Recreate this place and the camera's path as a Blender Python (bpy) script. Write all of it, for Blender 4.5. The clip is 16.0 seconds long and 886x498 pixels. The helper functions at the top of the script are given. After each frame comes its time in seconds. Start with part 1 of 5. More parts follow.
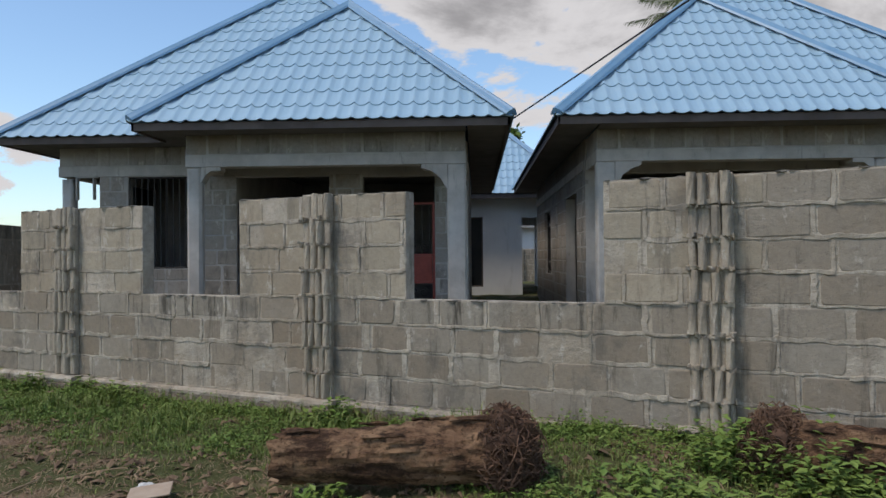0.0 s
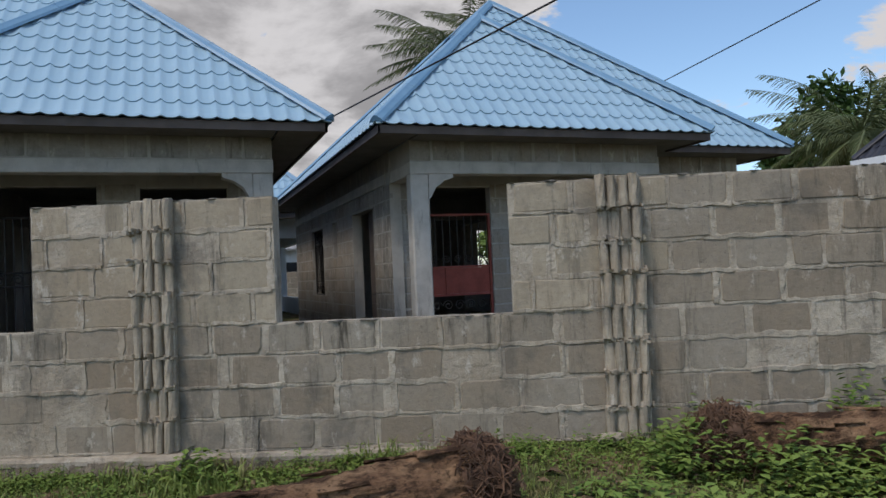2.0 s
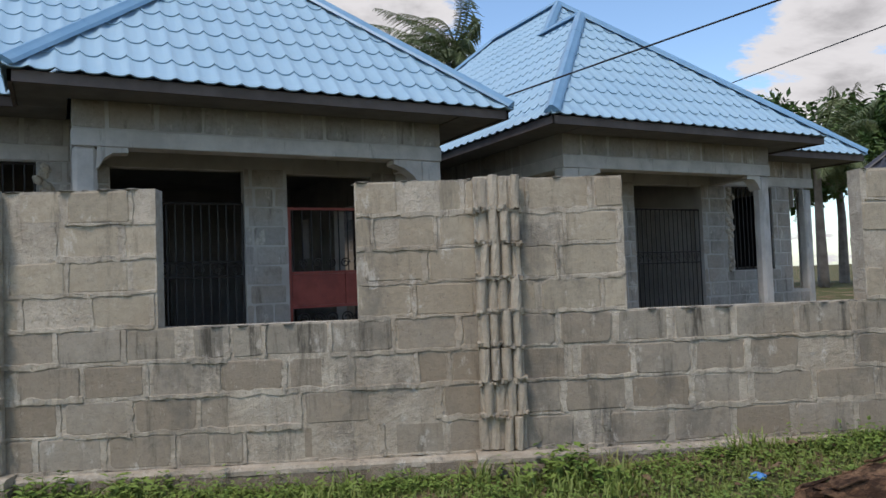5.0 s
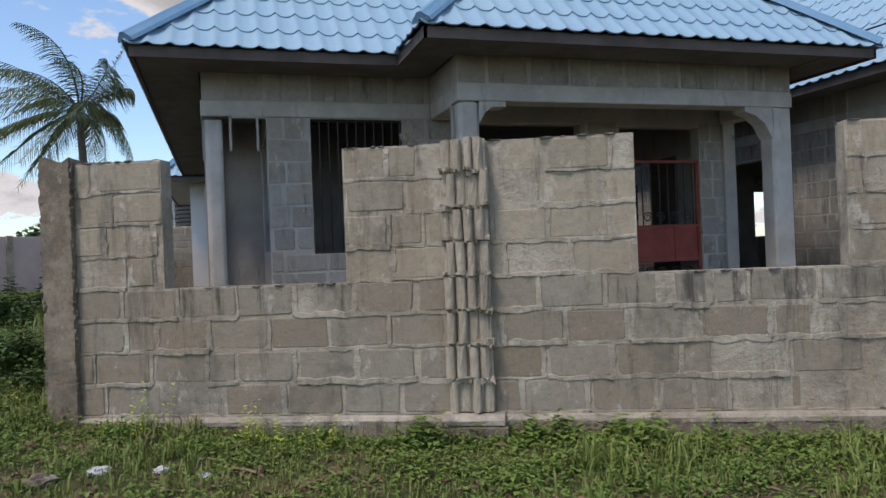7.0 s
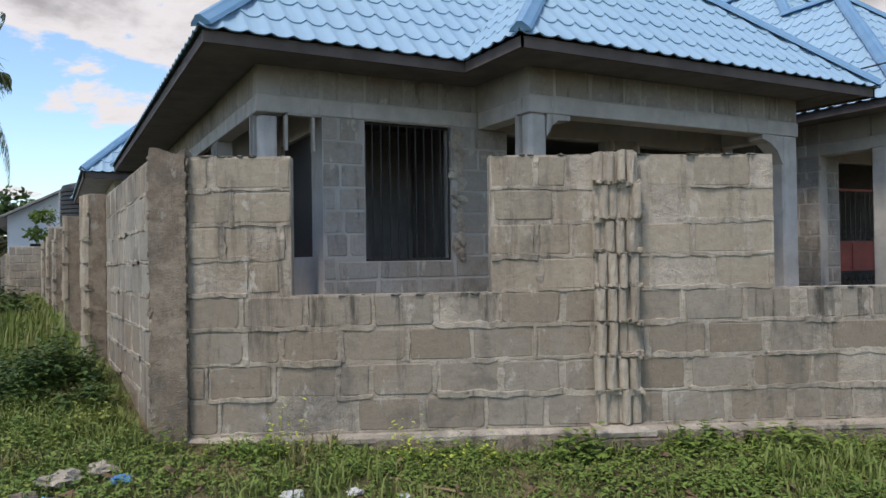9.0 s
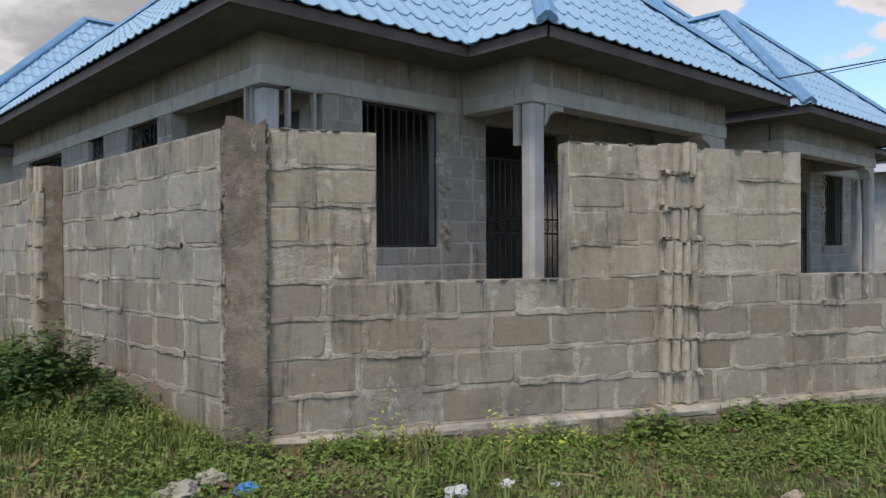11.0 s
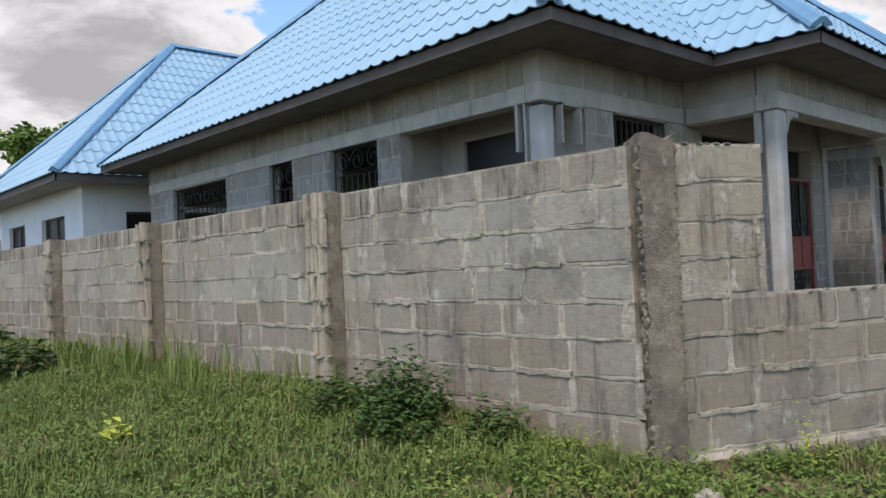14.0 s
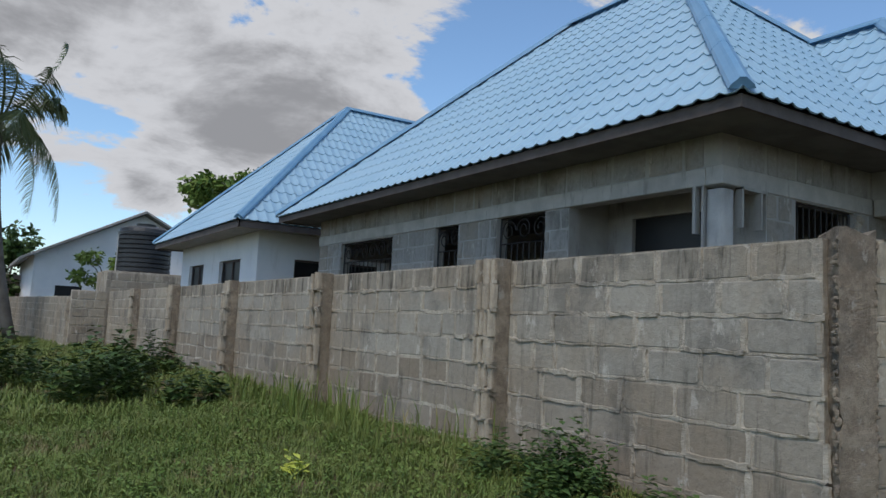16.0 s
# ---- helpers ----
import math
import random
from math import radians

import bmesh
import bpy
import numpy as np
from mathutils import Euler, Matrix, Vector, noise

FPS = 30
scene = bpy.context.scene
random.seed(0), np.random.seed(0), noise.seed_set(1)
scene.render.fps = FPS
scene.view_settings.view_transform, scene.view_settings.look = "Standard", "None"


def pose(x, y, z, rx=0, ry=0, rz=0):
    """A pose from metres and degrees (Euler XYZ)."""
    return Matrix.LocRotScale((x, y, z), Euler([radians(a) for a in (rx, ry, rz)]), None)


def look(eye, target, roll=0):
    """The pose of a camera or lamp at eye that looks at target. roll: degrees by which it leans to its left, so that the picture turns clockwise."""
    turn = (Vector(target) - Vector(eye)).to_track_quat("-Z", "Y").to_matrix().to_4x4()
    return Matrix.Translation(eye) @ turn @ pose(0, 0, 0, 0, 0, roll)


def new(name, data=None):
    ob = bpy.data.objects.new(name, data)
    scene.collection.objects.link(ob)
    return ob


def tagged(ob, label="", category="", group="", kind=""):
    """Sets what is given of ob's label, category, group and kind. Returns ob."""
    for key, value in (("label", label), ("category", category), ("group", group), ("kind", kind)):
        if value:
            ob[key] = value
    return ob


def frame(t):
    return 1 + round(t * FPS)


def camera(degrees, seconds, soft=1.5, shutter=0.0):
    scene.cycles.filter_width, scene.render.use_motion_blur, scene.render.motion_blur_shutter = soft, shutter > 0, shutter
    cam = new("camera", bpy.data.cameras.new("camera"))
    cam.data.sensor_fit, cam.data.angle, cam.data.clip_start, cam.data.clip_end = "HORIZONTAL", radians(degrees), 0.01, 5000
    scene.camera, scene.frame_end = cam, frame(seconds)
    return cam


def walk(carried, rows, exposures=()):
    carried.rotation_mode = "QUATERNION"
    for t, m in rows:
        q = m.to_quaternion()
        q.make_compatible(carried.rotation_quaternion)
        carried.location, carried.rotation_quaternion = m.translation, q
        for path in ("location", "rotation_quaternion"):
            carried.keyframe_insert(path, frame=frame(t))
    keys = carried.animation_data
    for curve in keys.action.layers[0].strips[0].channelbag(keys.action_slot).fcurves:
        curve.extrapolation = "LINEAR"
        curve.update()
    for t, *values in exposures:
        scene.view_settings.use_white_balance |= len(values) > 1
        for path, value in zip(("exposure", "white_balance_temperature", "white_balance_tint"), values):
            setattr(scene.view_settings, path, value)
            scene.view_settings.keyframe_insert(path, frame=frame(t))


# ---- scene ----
cam = camera(61.6, 16.0)
METRES, EYE, TILT, LEAN, TURN = 13.2, 1.5, 0.0, 0.0, 2.5
ROWS = [
    (0.0, 0.0, 0.0, 0.0, 0.0, 0.52, 0.52),
    (0.5, -0.0164, 0.009, 0.0011, -3.42, 1.99, 1.11),
    (1.0, -0.0347, 0.0289, -0.0005, -9.05, 3.55, 1.86),
    (1.5, -0.0648, 0.0487, -0.0021, -15.34, 2.97, 2.59),
    (2.0, -0.092, 0.0661, -0.0047, -22.46, 1.85, 2.58),
    (2.5, -0.1206, 0.0893, -0.0044, -29.02, 0.91, 1.97),
    (3.0, -0.153, 0.1102, -0.006, -32.85, 2.25, 2.12),
    (5.5, -0.3254, 0.2107, -0.0084, -27.41, 2.42, 2.19),
    (6.0, -0.3617, 0.2327, -0.0076, -22.5, 2.23, 2.6),
    (6.5, -0.4027, 0.2466, -0.009, -19.0, 0.31, 2.65),
    (7.0, -0.4372, 0.2614, -0.0136, -19.21, 0.22, 2.25),
    (7.5, -0.4741, 0.2753, -0.0131, -21.55, 0.19, 2.11),
    (8.0, -0.5079, 0.2874, -0.0148, -24.45, 0.16, 1.66),
    (8.5, -0.5382, 0.3068, -0.0102, -27.13, 0.52, 1.2),
    (11.0, -0.6642, 0.4157, -0.0116, -44.77, -0.12, 0.25),
    (11.5, -0.6895, 0.4377, -0.0121, -47.98, -0.08, 0.63),
    (12.0, -0.7098, 0.4628, -0.013, -50.83, 0.74, 1.65),
    (12.5, -0.7322, 0.4911, -0.0103, -51.46, 0.53, 2.52),
    (13.0, -0.7567, 0.5123, -0.0112, -50.34, -0.39, 3.1),
    (13.5, -0.7742, 0.5338, -0.0097, -47.96, -0.48, 3.27),
    (14.0, -0.7885, 0.5437, -0.0058, -45.12, 0.9, 2.55),
    (14.5, -0.8036, 0.5459, -0.0036, -41.59, 3.07, 0.54),
    (15.0, -0.8115, 0.5478, -0.0027, -38.9, 4.91, -1.37),
    (15.5, -0.8118, 0.5484, -0.0031, -37.3, 5.53, -2.31),
    (16.0, -0.8137, 0.5469, -0.0037, -34.96, 5.79, -2.79),
]
walk(cam, [(t, pose(0, 0, EYE, TILT, LEAN, TURN) @ pose(METRES * x, METRES * y, METRES * z, 90 + pitch, roll, yaw)) for t, x, y, z, yaw, pitch, roll in ROWS], [(0, -0.05, 6550, 13), (0.5, -0.08, 6550, 13), (1.0, -0.18, 6550, 13), (1.5, -0.34, 6550, 13), (2.0, -0.12, 6550, 13), (2.5, 0.2, 6550, 13), (3.0, -0.05, 6550, 13), (5.5, 0.16, 6550, 14), (6.0, 0.0, 6550, 14), (7.0, 0.08, 6600, 16), (8.0, 0.08, 6600, 16), (8.5, 0.25, 6600, 15), (11.0, 0.2, 6600, 15), (11.5, 0.26, 6600, 15), (12.0, 0.2, 6600, 15), (12.5, 0.08, 6600, 15), (13.0, 0.0, 6600, 15), (14.0, 0.4, 6550, 13), (14.5, 0.4, 6500, 13), (15.0, -0.12, 6300, 11), (15.5, -0.26, 6300, 11), (16.0, -0.18, 6250, 11)])
CLOUDS = [(9, 25, 21, 0.2), (22, 21, 15, 0.14), (2, 9, 9, -0.16), (-22, 15, 13, -0.10), (-9, 13, 8, -0.12), (42, 14, 15, -0.2), (56, 15, 11, 0.16), (64, 12, 8, -0.12), (76, 13, 12, 0.2), (14, 10, 7, 0.14)]
SKY, SUN = 0.15, 2.2

# ---- world, sun ----
def lin(r, g, b):
    return tuple((c / 255 / 12.92 if c / 255 <= 0.04045 else ((c / 255 + 0.055) / 1.055) ** 2.4) for c in (r, g, b)) + (1.0,)


world = bpy.data.worlds.new("world")
scene.world = world
world.use_nodes = True
wn, wl = world.node_tree.nodes, world.node_tree.links
wn.clear()


def wnode(kind, **kw):
    n = wn.new(kind)
    for k, v in kw.items():
        if k == "op":
            n.operation = v
        elif k == "ins":
            for i, val in v.items():
                n.inputs[i].default_value = val
    return n


SUN_AZ, SUN_EL = 240.0, 58.0
sky = wn.new("ShaderNodeTexSky")
sky.sky_type = "NISHITA"
sky.sun_disc = False
sky.sun_elevation = radians(SUN_EL)
sky.sun_rotation = radians(SUN_AZ)
sky.dust_density = 0.6
sky.ozone_density = 1.6
coord = wn.new("ShaderNodeTexCoord")
sep = wn.new("ShaderNodeSeparateXYZ")
wl.new(coord.outputs["Generated"], sep.inputs[0])
# flatten the direction onto a cloud deck
add_z = wnode("ShaderNodeMath", op="ADD", ins={1: 0.28})
wl.new(sep.outputs["Z"], add_z.inputs[0])
zmax = wnode("ShaderNodeMath", op="MAXIMUM", ins={1: 0.05})
wl.new(add_z.outputs[0], zmax.inputs[0])
deck = wnode("ShaderNodeVectorMath", op="DIVIDE")
wl.new(coord.outputs["Generated"], deck.inputs[0])
comb = wn.new("ShaderNodeCombineXYZ")
for i in range(3):
    wl.new(zmax.outputs[0], comb.inputs[i])
wl.new(comb.outputs[0], deck.inputs[1])
puff = wn.new("ShaderNodeTexNoise")
puff.inputs["Scale"].default_value = 2.3
puff.inputs["Detail"].default_value = 9.0
puff.inputs["Roughness"].default_value = 0.6
puff.inputs["Distortion"].default_value = 0.25
wl.new(deck.outputs[0], puff.inputs["Vector"])


def cloud_bank(direction, wide, amount, before):
    """Adds to (or thins) the cover round one direction of the sky."""
    d = Vector(direction).normalized()
    dot = wnode("ShaderNodeVectorMath", op="DOT_PRODUCT")
    dot.inputs[1].default_value = d
    wl.new(coord.outputs["Generated"], dot.inputs[0])
    ramp = wn.new("ShaderNodeMapRange")
    ramp.interpolation_type = "SMOOTHSTEP"
    ramp.inputs["From Min"].default_value = math.cos(radians(wide))
    ramp.inputs["From Max"].default_value = math.cos(radians(wide * 0.15))
    ramp.inputs["To Min"].default_value = 0.0
    ramp.inputs["To Max"].default_value = amount
    wl.new(dot.outputs["Value"], ramp.inputs["Value"])
    s = wnode("ShaderNodeMath", op="ADD")
    wl.new(before, s.inputs[0])
    wl.new(ramp.outputs[0], s.inputs[1])
    return s.outputs[0]


def bearing(az, el):
    a, e = radians(az), radians(el)
    return (math.sin(a) * math.cos(e), math.cos(a) * math.cos(e), math.sin(e))


swing = wnode("ShaderNodeMath", op="MULTIPLY_ADD", ins={1: 1.7, 2: -0.36})
wl.new(puff.outputs["Fac"], swing.inputs[0])
cover = swing.outputs[0]
for az, el, wide, amount in CLOUDS:
    cover = cloud_bank(bearing(az, el), wide, amount, cover)
mask = wn.new("ShaderNodeMapRange")
mask.interpolation_type = "SMOOTHSTEP"
mask.inputs["From Min"].default_value = 0.53
mask.inputs["From Max"].default_value = 0.63
wl.new(cover, mask.inputs["Value"])
thick = wn.new("ShaderNodeMapRange")
thick.interpolation_type = "SMOOTHSTEP"
thick.inputs["From Min"].default_value = 0.64
thick.inputs["From Max"].default_value = 1.0
wl.new(cover, thick.inputs["Value"])
cloud_col = wn.new("ShaderNodeMix")
cloud_col.data_type = "RGBA"
cloud_col.inputs[6].default_value = (4.6, 4.6, 4.65, 1)
cloud_col.inputs[7].default_value = (2.3, 2.3, 2.36, 1)
wl.new(thick.outputs[0], cloud_col.inputs[0])
sky_mix = wn.new("ShaderNodeMix")
sky_mix.data_type = "RGBA"
wl.new(mask.outputs[0], sky_mix.inputs[0])
lift = wnode("ShaderNodeVectorMath", op="MULTIPLY")
lift.inputs[1].default_value = (1.12, 1.24, 1.27)
wl.new(sky.outputs[0], lift.inputs[0])
wl.new(lift.outputs[0], sky_mix.inputs[6])
wl.new(cloud_col.outputs[2], sky_mix.inputs[7])
back = wn.new("ShaderNodeBackground")
back.inputs["Strength"].default_value = SKY
wl.new(sky_mix.outputs[2], back.inputs["Color"])
wout = wn.new("ShaderNodeOutputWorld")
wl.new(back.outputs[0], wout.inputs["Surface"])

sun_data = bpy.data.lights.new("sun", "SUN")
sun_data.energy, sun_data.angle, sun_data.color = SUN, radians(14), (1.0, 0.92, 0.80)
sun_ob = new("sun", sun_data)
sun_ob.matrix_world = look(Vector(bearing(SUN_AZ, SUN_EL)) * 60, (0, 0, 0))


# ---- materials ----
class Surface:
    """A small builder for procedural materials, all laid out in world metres."""

    def __init__(self, name, rough=0.9, metal=0.0, spec=0.3):
        self.m = bpy.data.materials.new(name)
        self.m.use_nodes = True
        self.n, self.l = self.m.node_tree.nodes, self.m.node_tree.links
        self.b = self.n["Principled BSDF"]
        self.b.inputs["Roughness"].default_value = rough
        self.b.inputs["Metallic"].default_value = metal
        self.b.inputs["Specular IOR Level"].default_value = spec
        self.geo = self.n.new("ShaderNodeNewGeometry")
        self.bump_in = None

    def noise(self, scale, detail=4.0, rough=0.6, stretch=(1, 1, 1)):
        mp = self.n.new("ShaderNodeMapping")
        mp.inputs["Scale"].default_value = stretch
        self.l.new(self.geo.outputs["Position"], mp.inputs["Vector"])
        t = self.n.new("ShaderNodeTexNoise")
        t.inputs["Scale"].default_value, t.inputs["Detail"].default_value, t.inputs["Roughness"].default_value = scale, detail, rough
        self.l.new(mp.outputs[0], t.inputs["Vector"])
        return t.outputs["Fac"]

    def ramp(self, fac, lo, hi):
        r = self.n.new("ShaderNodeMapRange")
        r.interpolation_type = "SMOOTHSTEP"
        r.inputs["From Min"].default_value, r.inputs["From Max"].default_value = lo, hi
        self.l.new(fac, r.inputs["Value"])
        return r.outputs[0]

    def scale(self, fac, k):
        r = self.n.new("ShaderNodeMath")
        r.operation = "MULTIPLY"
        r.inputs[1].default_value = k
        self.l.new(fac, r.inputs[0])
        return r.outputs[0]

    def mix(self, fac, a, b):
        x = self.n.new("ShaderNodeMix")
        x.data_type = "RGBA"
        self.l.new(fac, x.inputs[0])
        for i, c in ((6, a), (7, b)):
            if isinstance(c, tuple):
                x.inputs[i].default_value = c if len(c) == 4 else (*c, 1)
            else:
                self.l.new(c, x.inputs[i])
        return x.outputs[2]

    def random(self, island=False):
        if island:
            return self.geo.outputs["Random Per Island"]
        return self.n.new("ShaderNodeObjectInfo").outputs["Random"]

    def colour(self, out):
        if isinstance(out, tuple):
            self.b.inputs["Base Color"].default_value = out if len(out) == 4 else (*out, 1)
        else:
            self.l.new(out, self.b.inputs["Base Color"])
        return self

    def bump(self, fac, strength, distance=0.01):
        p = self.n.new("ShaderNodeBump")
        p.inputs["Strength"].default_value, p.inputs["Distance"].default_value = strength, distance
        self.l.new(fac, p.inputs["Height"])
        if self.bump_in:
            self.l.new(self.bump_in, p.inputs["Normal"])
        self.bump_in = p.outputs[0]
        self.l.new(self.bump_in, self.b.inputs["Normal"])
        return self


def weathered(s, base, k=1.0, mould=0.62):
    """Warm and damp patches, streaks and lime runs that cross blocks and joints alike."""
    warm = s.ramp(s.noise(0.9, 4, 0.6), 0.44, 0.62)
    base = s.mix(s.scale(warm, 0.45), base, (0.31 * k, 0.245 * k, 0.175 * k))
    grain = s.ramp(s.noise(20, 9, 0.78), 0.40, 0.62)
    base = s.mix(s.scale(grain, 0.24), base, (0.15 * k, 0.13 * k, 0.105 * k))
    damp = s.ramp(s.noise(1.6, 7, 0.7, (1, 1, 0.8)), 0.52, 0.66)
    base = s.mix(s.scale(damp, 0.55), base, (0.135 * k, 0.125 * k, 0.11 * k))
    streak = s.ramp(s.noise(7.5, 8, 0.75, (1, 1, 0.13)), 0.53 - 0.12 * max(0, mould - 0.62), 0.66)
    base = s.mix(s.scale(streak, mould), base, (0.095 * k, 0.085 * k, 0.07 * k))
    lime = s.ramp(s.noise(6.5, 8, 0.75, (1, 1, 0.55)), 0.575, 0.66)
    base = s.mix(s.scale(lime, 0.7), base, (0.52 * k, 0.475 * k, 0.41 * k))
    pit = s.ramp(s.noise(11, 10, 0.85, (1, 1, 1.6)), 0.60, 0.64)
    base = s.mix(s.scale(pit, 0.45), base, (0.10 * k, 0.09 * k, 0.075 * k))
    speck = s.ramp(s.noise(60, 3, 0.6), 0.62, 0.72)
    return s.mix(s.scale(speck, 0.4), base, (0.09 * k, 0.08 * k, 0.065 * k))


def block_material(name, a, b, island, k=1.0, mould=0.62):
    s = Surface(name, 0.95, spec=0.12)
    s.colour(weathered(s, s.mix(s.random(island), a, b), k, mould))
    s.bump(s.noise(150, 3), 0.4, 0.004)
    s.bump(s.noise(26, 6, 0.7), 0.7, 0.010)
    s.bump(s.noise(5, 4), 0.5, 0.02)
    return s.m


M = {}
M["block"] = block_material("sandy_block", (0.43, 0.372, 0.285), (0.34, 0.295, 0.225), False, 1.0, 0.4)
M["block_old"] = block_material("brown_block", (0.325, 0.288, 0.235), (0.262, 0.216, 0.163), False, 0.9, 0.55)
M["block_grey"] = block_material("grey_block", (0.385, 0.352, 0.295), (0.31, 0.285, 0.242), False, 1.0, 0.4)
M["block_mould"] = block_material("mouldy_block", (0.33, 0.295, 0.24), (0.25, 0.222, 0.18), False, 0.9, 1.0)
M["block_loose"] = block_material("block_joined", (0.39, 0.345, 0.275), (0.28, 0.245, 0.198), True)
M["block_house"] = block_material("house_block", (0.40, 0.38, 0.35), (0.31, 0.296, 0.272), True, 1.05)
M["block_house_own"] = block_material("house_block_own", (0.40, 0.38, 0.35), (0.31, 0.296, 0.272), False, 1.05)


def plain(name, a, b, scale, rough=0.9, fine=80, strength=0.3, metal=0.0, spec=0.3, stain=None):
    s = Surface(name, rough, metal, spec)
    c = s.mix(s.ramp(s.noise(scale, 5), 0.3, 0.7), a, b)
    if stain:
        c = s.mix(s.scale(s.ramp(s.noise(scale * 2.3, 6, 0.7, (1, 1, 0.2)), 0.55, 0.72), 0.7), c, stain)
    s.colour(c)
    s.bump(s.noise(fine, 4), strength, 0.006)
    return s.m


mo = Surface("mortar", 0.95, spec=0.1)
mo.colour(weathered(mo, mo.mix(mo.ramp(mo.noise(4, 6), 0.35, 0.65), (0.37, 0.325, 0.262), (0.52, 0.462, 0.378))))
mo.bump(mo.noise(90, 4), 0.6, 0.006)
mo.bump(mo.noise(22, 6, 0.7), 1.0, 0.016)
M["mortar"] = mo.m
M["render"] = plain("grey_render", (0.35, 0.33, 0.302), (0.44, 0.418, 0.382), 3.0, 0.9, 40, 0.7, stain=(0.2, 0.188, 0.17))
raw = Surface("raw_concrete_rough", 0.95, spec=0.1)
raw.colour(weathered(raw, raw.mix(raw.ramp(raw.noise(7, 8, 0.75), 0.38, 0.62), (0.24, 0.192, 0.147), (0.40, 0.332, 0.255)), 0.9))
raw.bump(raw.noise(45, 8, 0.8), 1.0, 0.02)
M["concrete_raw"] = raw.m
M["concrete"] = plain("concrete", (0.40, 0.378, 0.345), (0.52, 0.495, 0.455), 4.0, 0.9, 35, 0.8, stain=(0.24, 0.225, 0.2))
M["mould"] = plain("mouldy_mortar", (0.085, 0.08, 0.07), (0.24, 0.215, 0.18), 6.0, 0.95, 60, 0.8)
M["rib"] = block_material("rib_block", (0.47, 0.41, 0.325), (0.37, 0.322, 0.255), False, 1.0, 0.35)
M["timber_dark"] = plain("dark_timber", (0.085, 0.068, 0.06), (0.13, 0.105, 0.094), 4.0, 0.7, 30, 0.4)
M["soffit"] = plain("soffit_timber", (0.12, 0.112, 0.105), (0.17, 0.158, 0.15), 3.0, 0.9, 30, 0.3)
M["white_wall"] = plain("white_paint", (0.72, 0.73, 0.74), (0.80, 0.80, 0.80), 1.2, 0.8, 60, 0.2, stain=(0.6, 0.6, 0.58))
# one grey, darker than the outer walls, for room floors, ceilings and inner walls
M["inside"] = plain("inside_grey", (0.20, 0.195, 0.19), (0.27, 0.262, 0.25), 2.0, 0.95, 40, 0.3)
M["iron"] = plain("black_iron", (0.018, 0.017, 0.018), (0.035, 0.03, 0.028), 12, 0.6, 60, 0.2, spec=0.4)
M["red_iron"] = plain("red_oxide_paint", (0.20, 0.045, 0.034), (0.29, 0.07, 0.052), 5, 0.55, 50, 0.2, stain=(0.2, 0.05, 0.04))
M["glass_dark"] = plain("dark_pane", (0.012, 0.013, 0.015), (0.02, 0.021, 0.023), 2, 0.35, 20, 0.02, spec=0.3)
M["cable"] = plain("cable_rubber", (0.015, 0.015, 0.016), (0.03, 0.03, 0.03), 5, 0.6)
M["tank"] = plain("black_plastic", (0.015, 0.016, 0.018), (0.03, 0.032, 0.035), 2, 0.45, 20, 0.1, spec=0.5)
M["dark_roof"] = plain("charcoal_roof", (0.022, 0.024, 0.032), (0.04, 0.042, 0.055), 3, 0.45, 30, 0.2, spec=0.4)
M["grey_roof"] = plain("grey_sheet", (0.22, 0.22, 0.21), (0.32, 0.31, 0.3), 2, 0.6, 30, 0.2)
M["rag_white"] = plain("white_plastic", (0.40, 0.40, 0.39), (0.6, 0.59, 0.56), 9, 0.5, 30, 0.3)
M["rag_blue"] = plain("blue_plastic", (0.05, 0.17, 0.42), (0.10, 0.30, 0.60), 9, 0.45, 30, 0.3)
M["card"] = plain("cardboard", (0.33, 0.25, 0.18), (0.42, 0.33, 0.25), 6, 0.9, 30, 0.3)
M["pink_wall"] = plain("pink_wall", (0.52, 0.40, 0.36), (0.62, 0.50, 0.45), 1, 0.9, 30, 0.2)

s = Surface("blue_roof", 0.42, 0.0, 0.45)
c = s.mix(s.ramp(s.noise(0.9, 4), 0.3, 0.7), (0.275, 0.425, 0.54), (0.31, 0.46, 0.57))
c = s.mix(s.scale(s.ramp(s.noise(6, 5, 0.6), 0.5, 0.8), 0.35), c, (0.37, 0.49, 0.56))
s.colour(c)
s.bump(s.noise(40, 2), 0.04, 0.003)
M["roof"] = s.m
s = Surface("blue_ridge", 0.42, 0.0, 0.45)
s.colour(s.mix(s.ramp(s.noise(3, 4), 0.3, 0.7), (0.14, 0.28, 0.43), (0.18, 0.325, 0.47)))
M["ridge"] = s.m

s = Surface("soil", 0.95, spec=0.1)
c = s.mix(s.ramp(s.noise(0.8, 5), 0.4, 0.6), (0.24, 0.155, 0.10), (0.34, 0.235, 0.155))
c = s.mix(s.ramp(s.noise(1.3, 6, 0.65), 0.36, 0.52), c, (0.085, 0.10, 0.035))
c = s.mix(s.scale(s.noise(50, 4), 0.5), c, (0.11, 0.085, 0.055))
s.colour(c)
s.bump(s.noise(30, 7, 0.7), 1.0, 0.03)
s.bump(s.noise(6, 5), 0.8, 0.05)
M["soil"] = s.m


def leaf_material(name, a, b, dry=None, rough=0.55):
    s = Surface(name, rough, spec=0.3)
    c = s.mix(s.random(True), a, b)
    c = s.mix(s.scale(s.ramp(s.noise(0.9, 3), 0.4, 0.65), 0.6), c, b)
    if dry:
        c = s.mix(s.ramp(s.noise(1.6, 4), 0.56, 0.68), c, dry)
    s.colour(c)
    s.b.inputs["Subsurface Weight"].default_value = 0.0
    return s.m


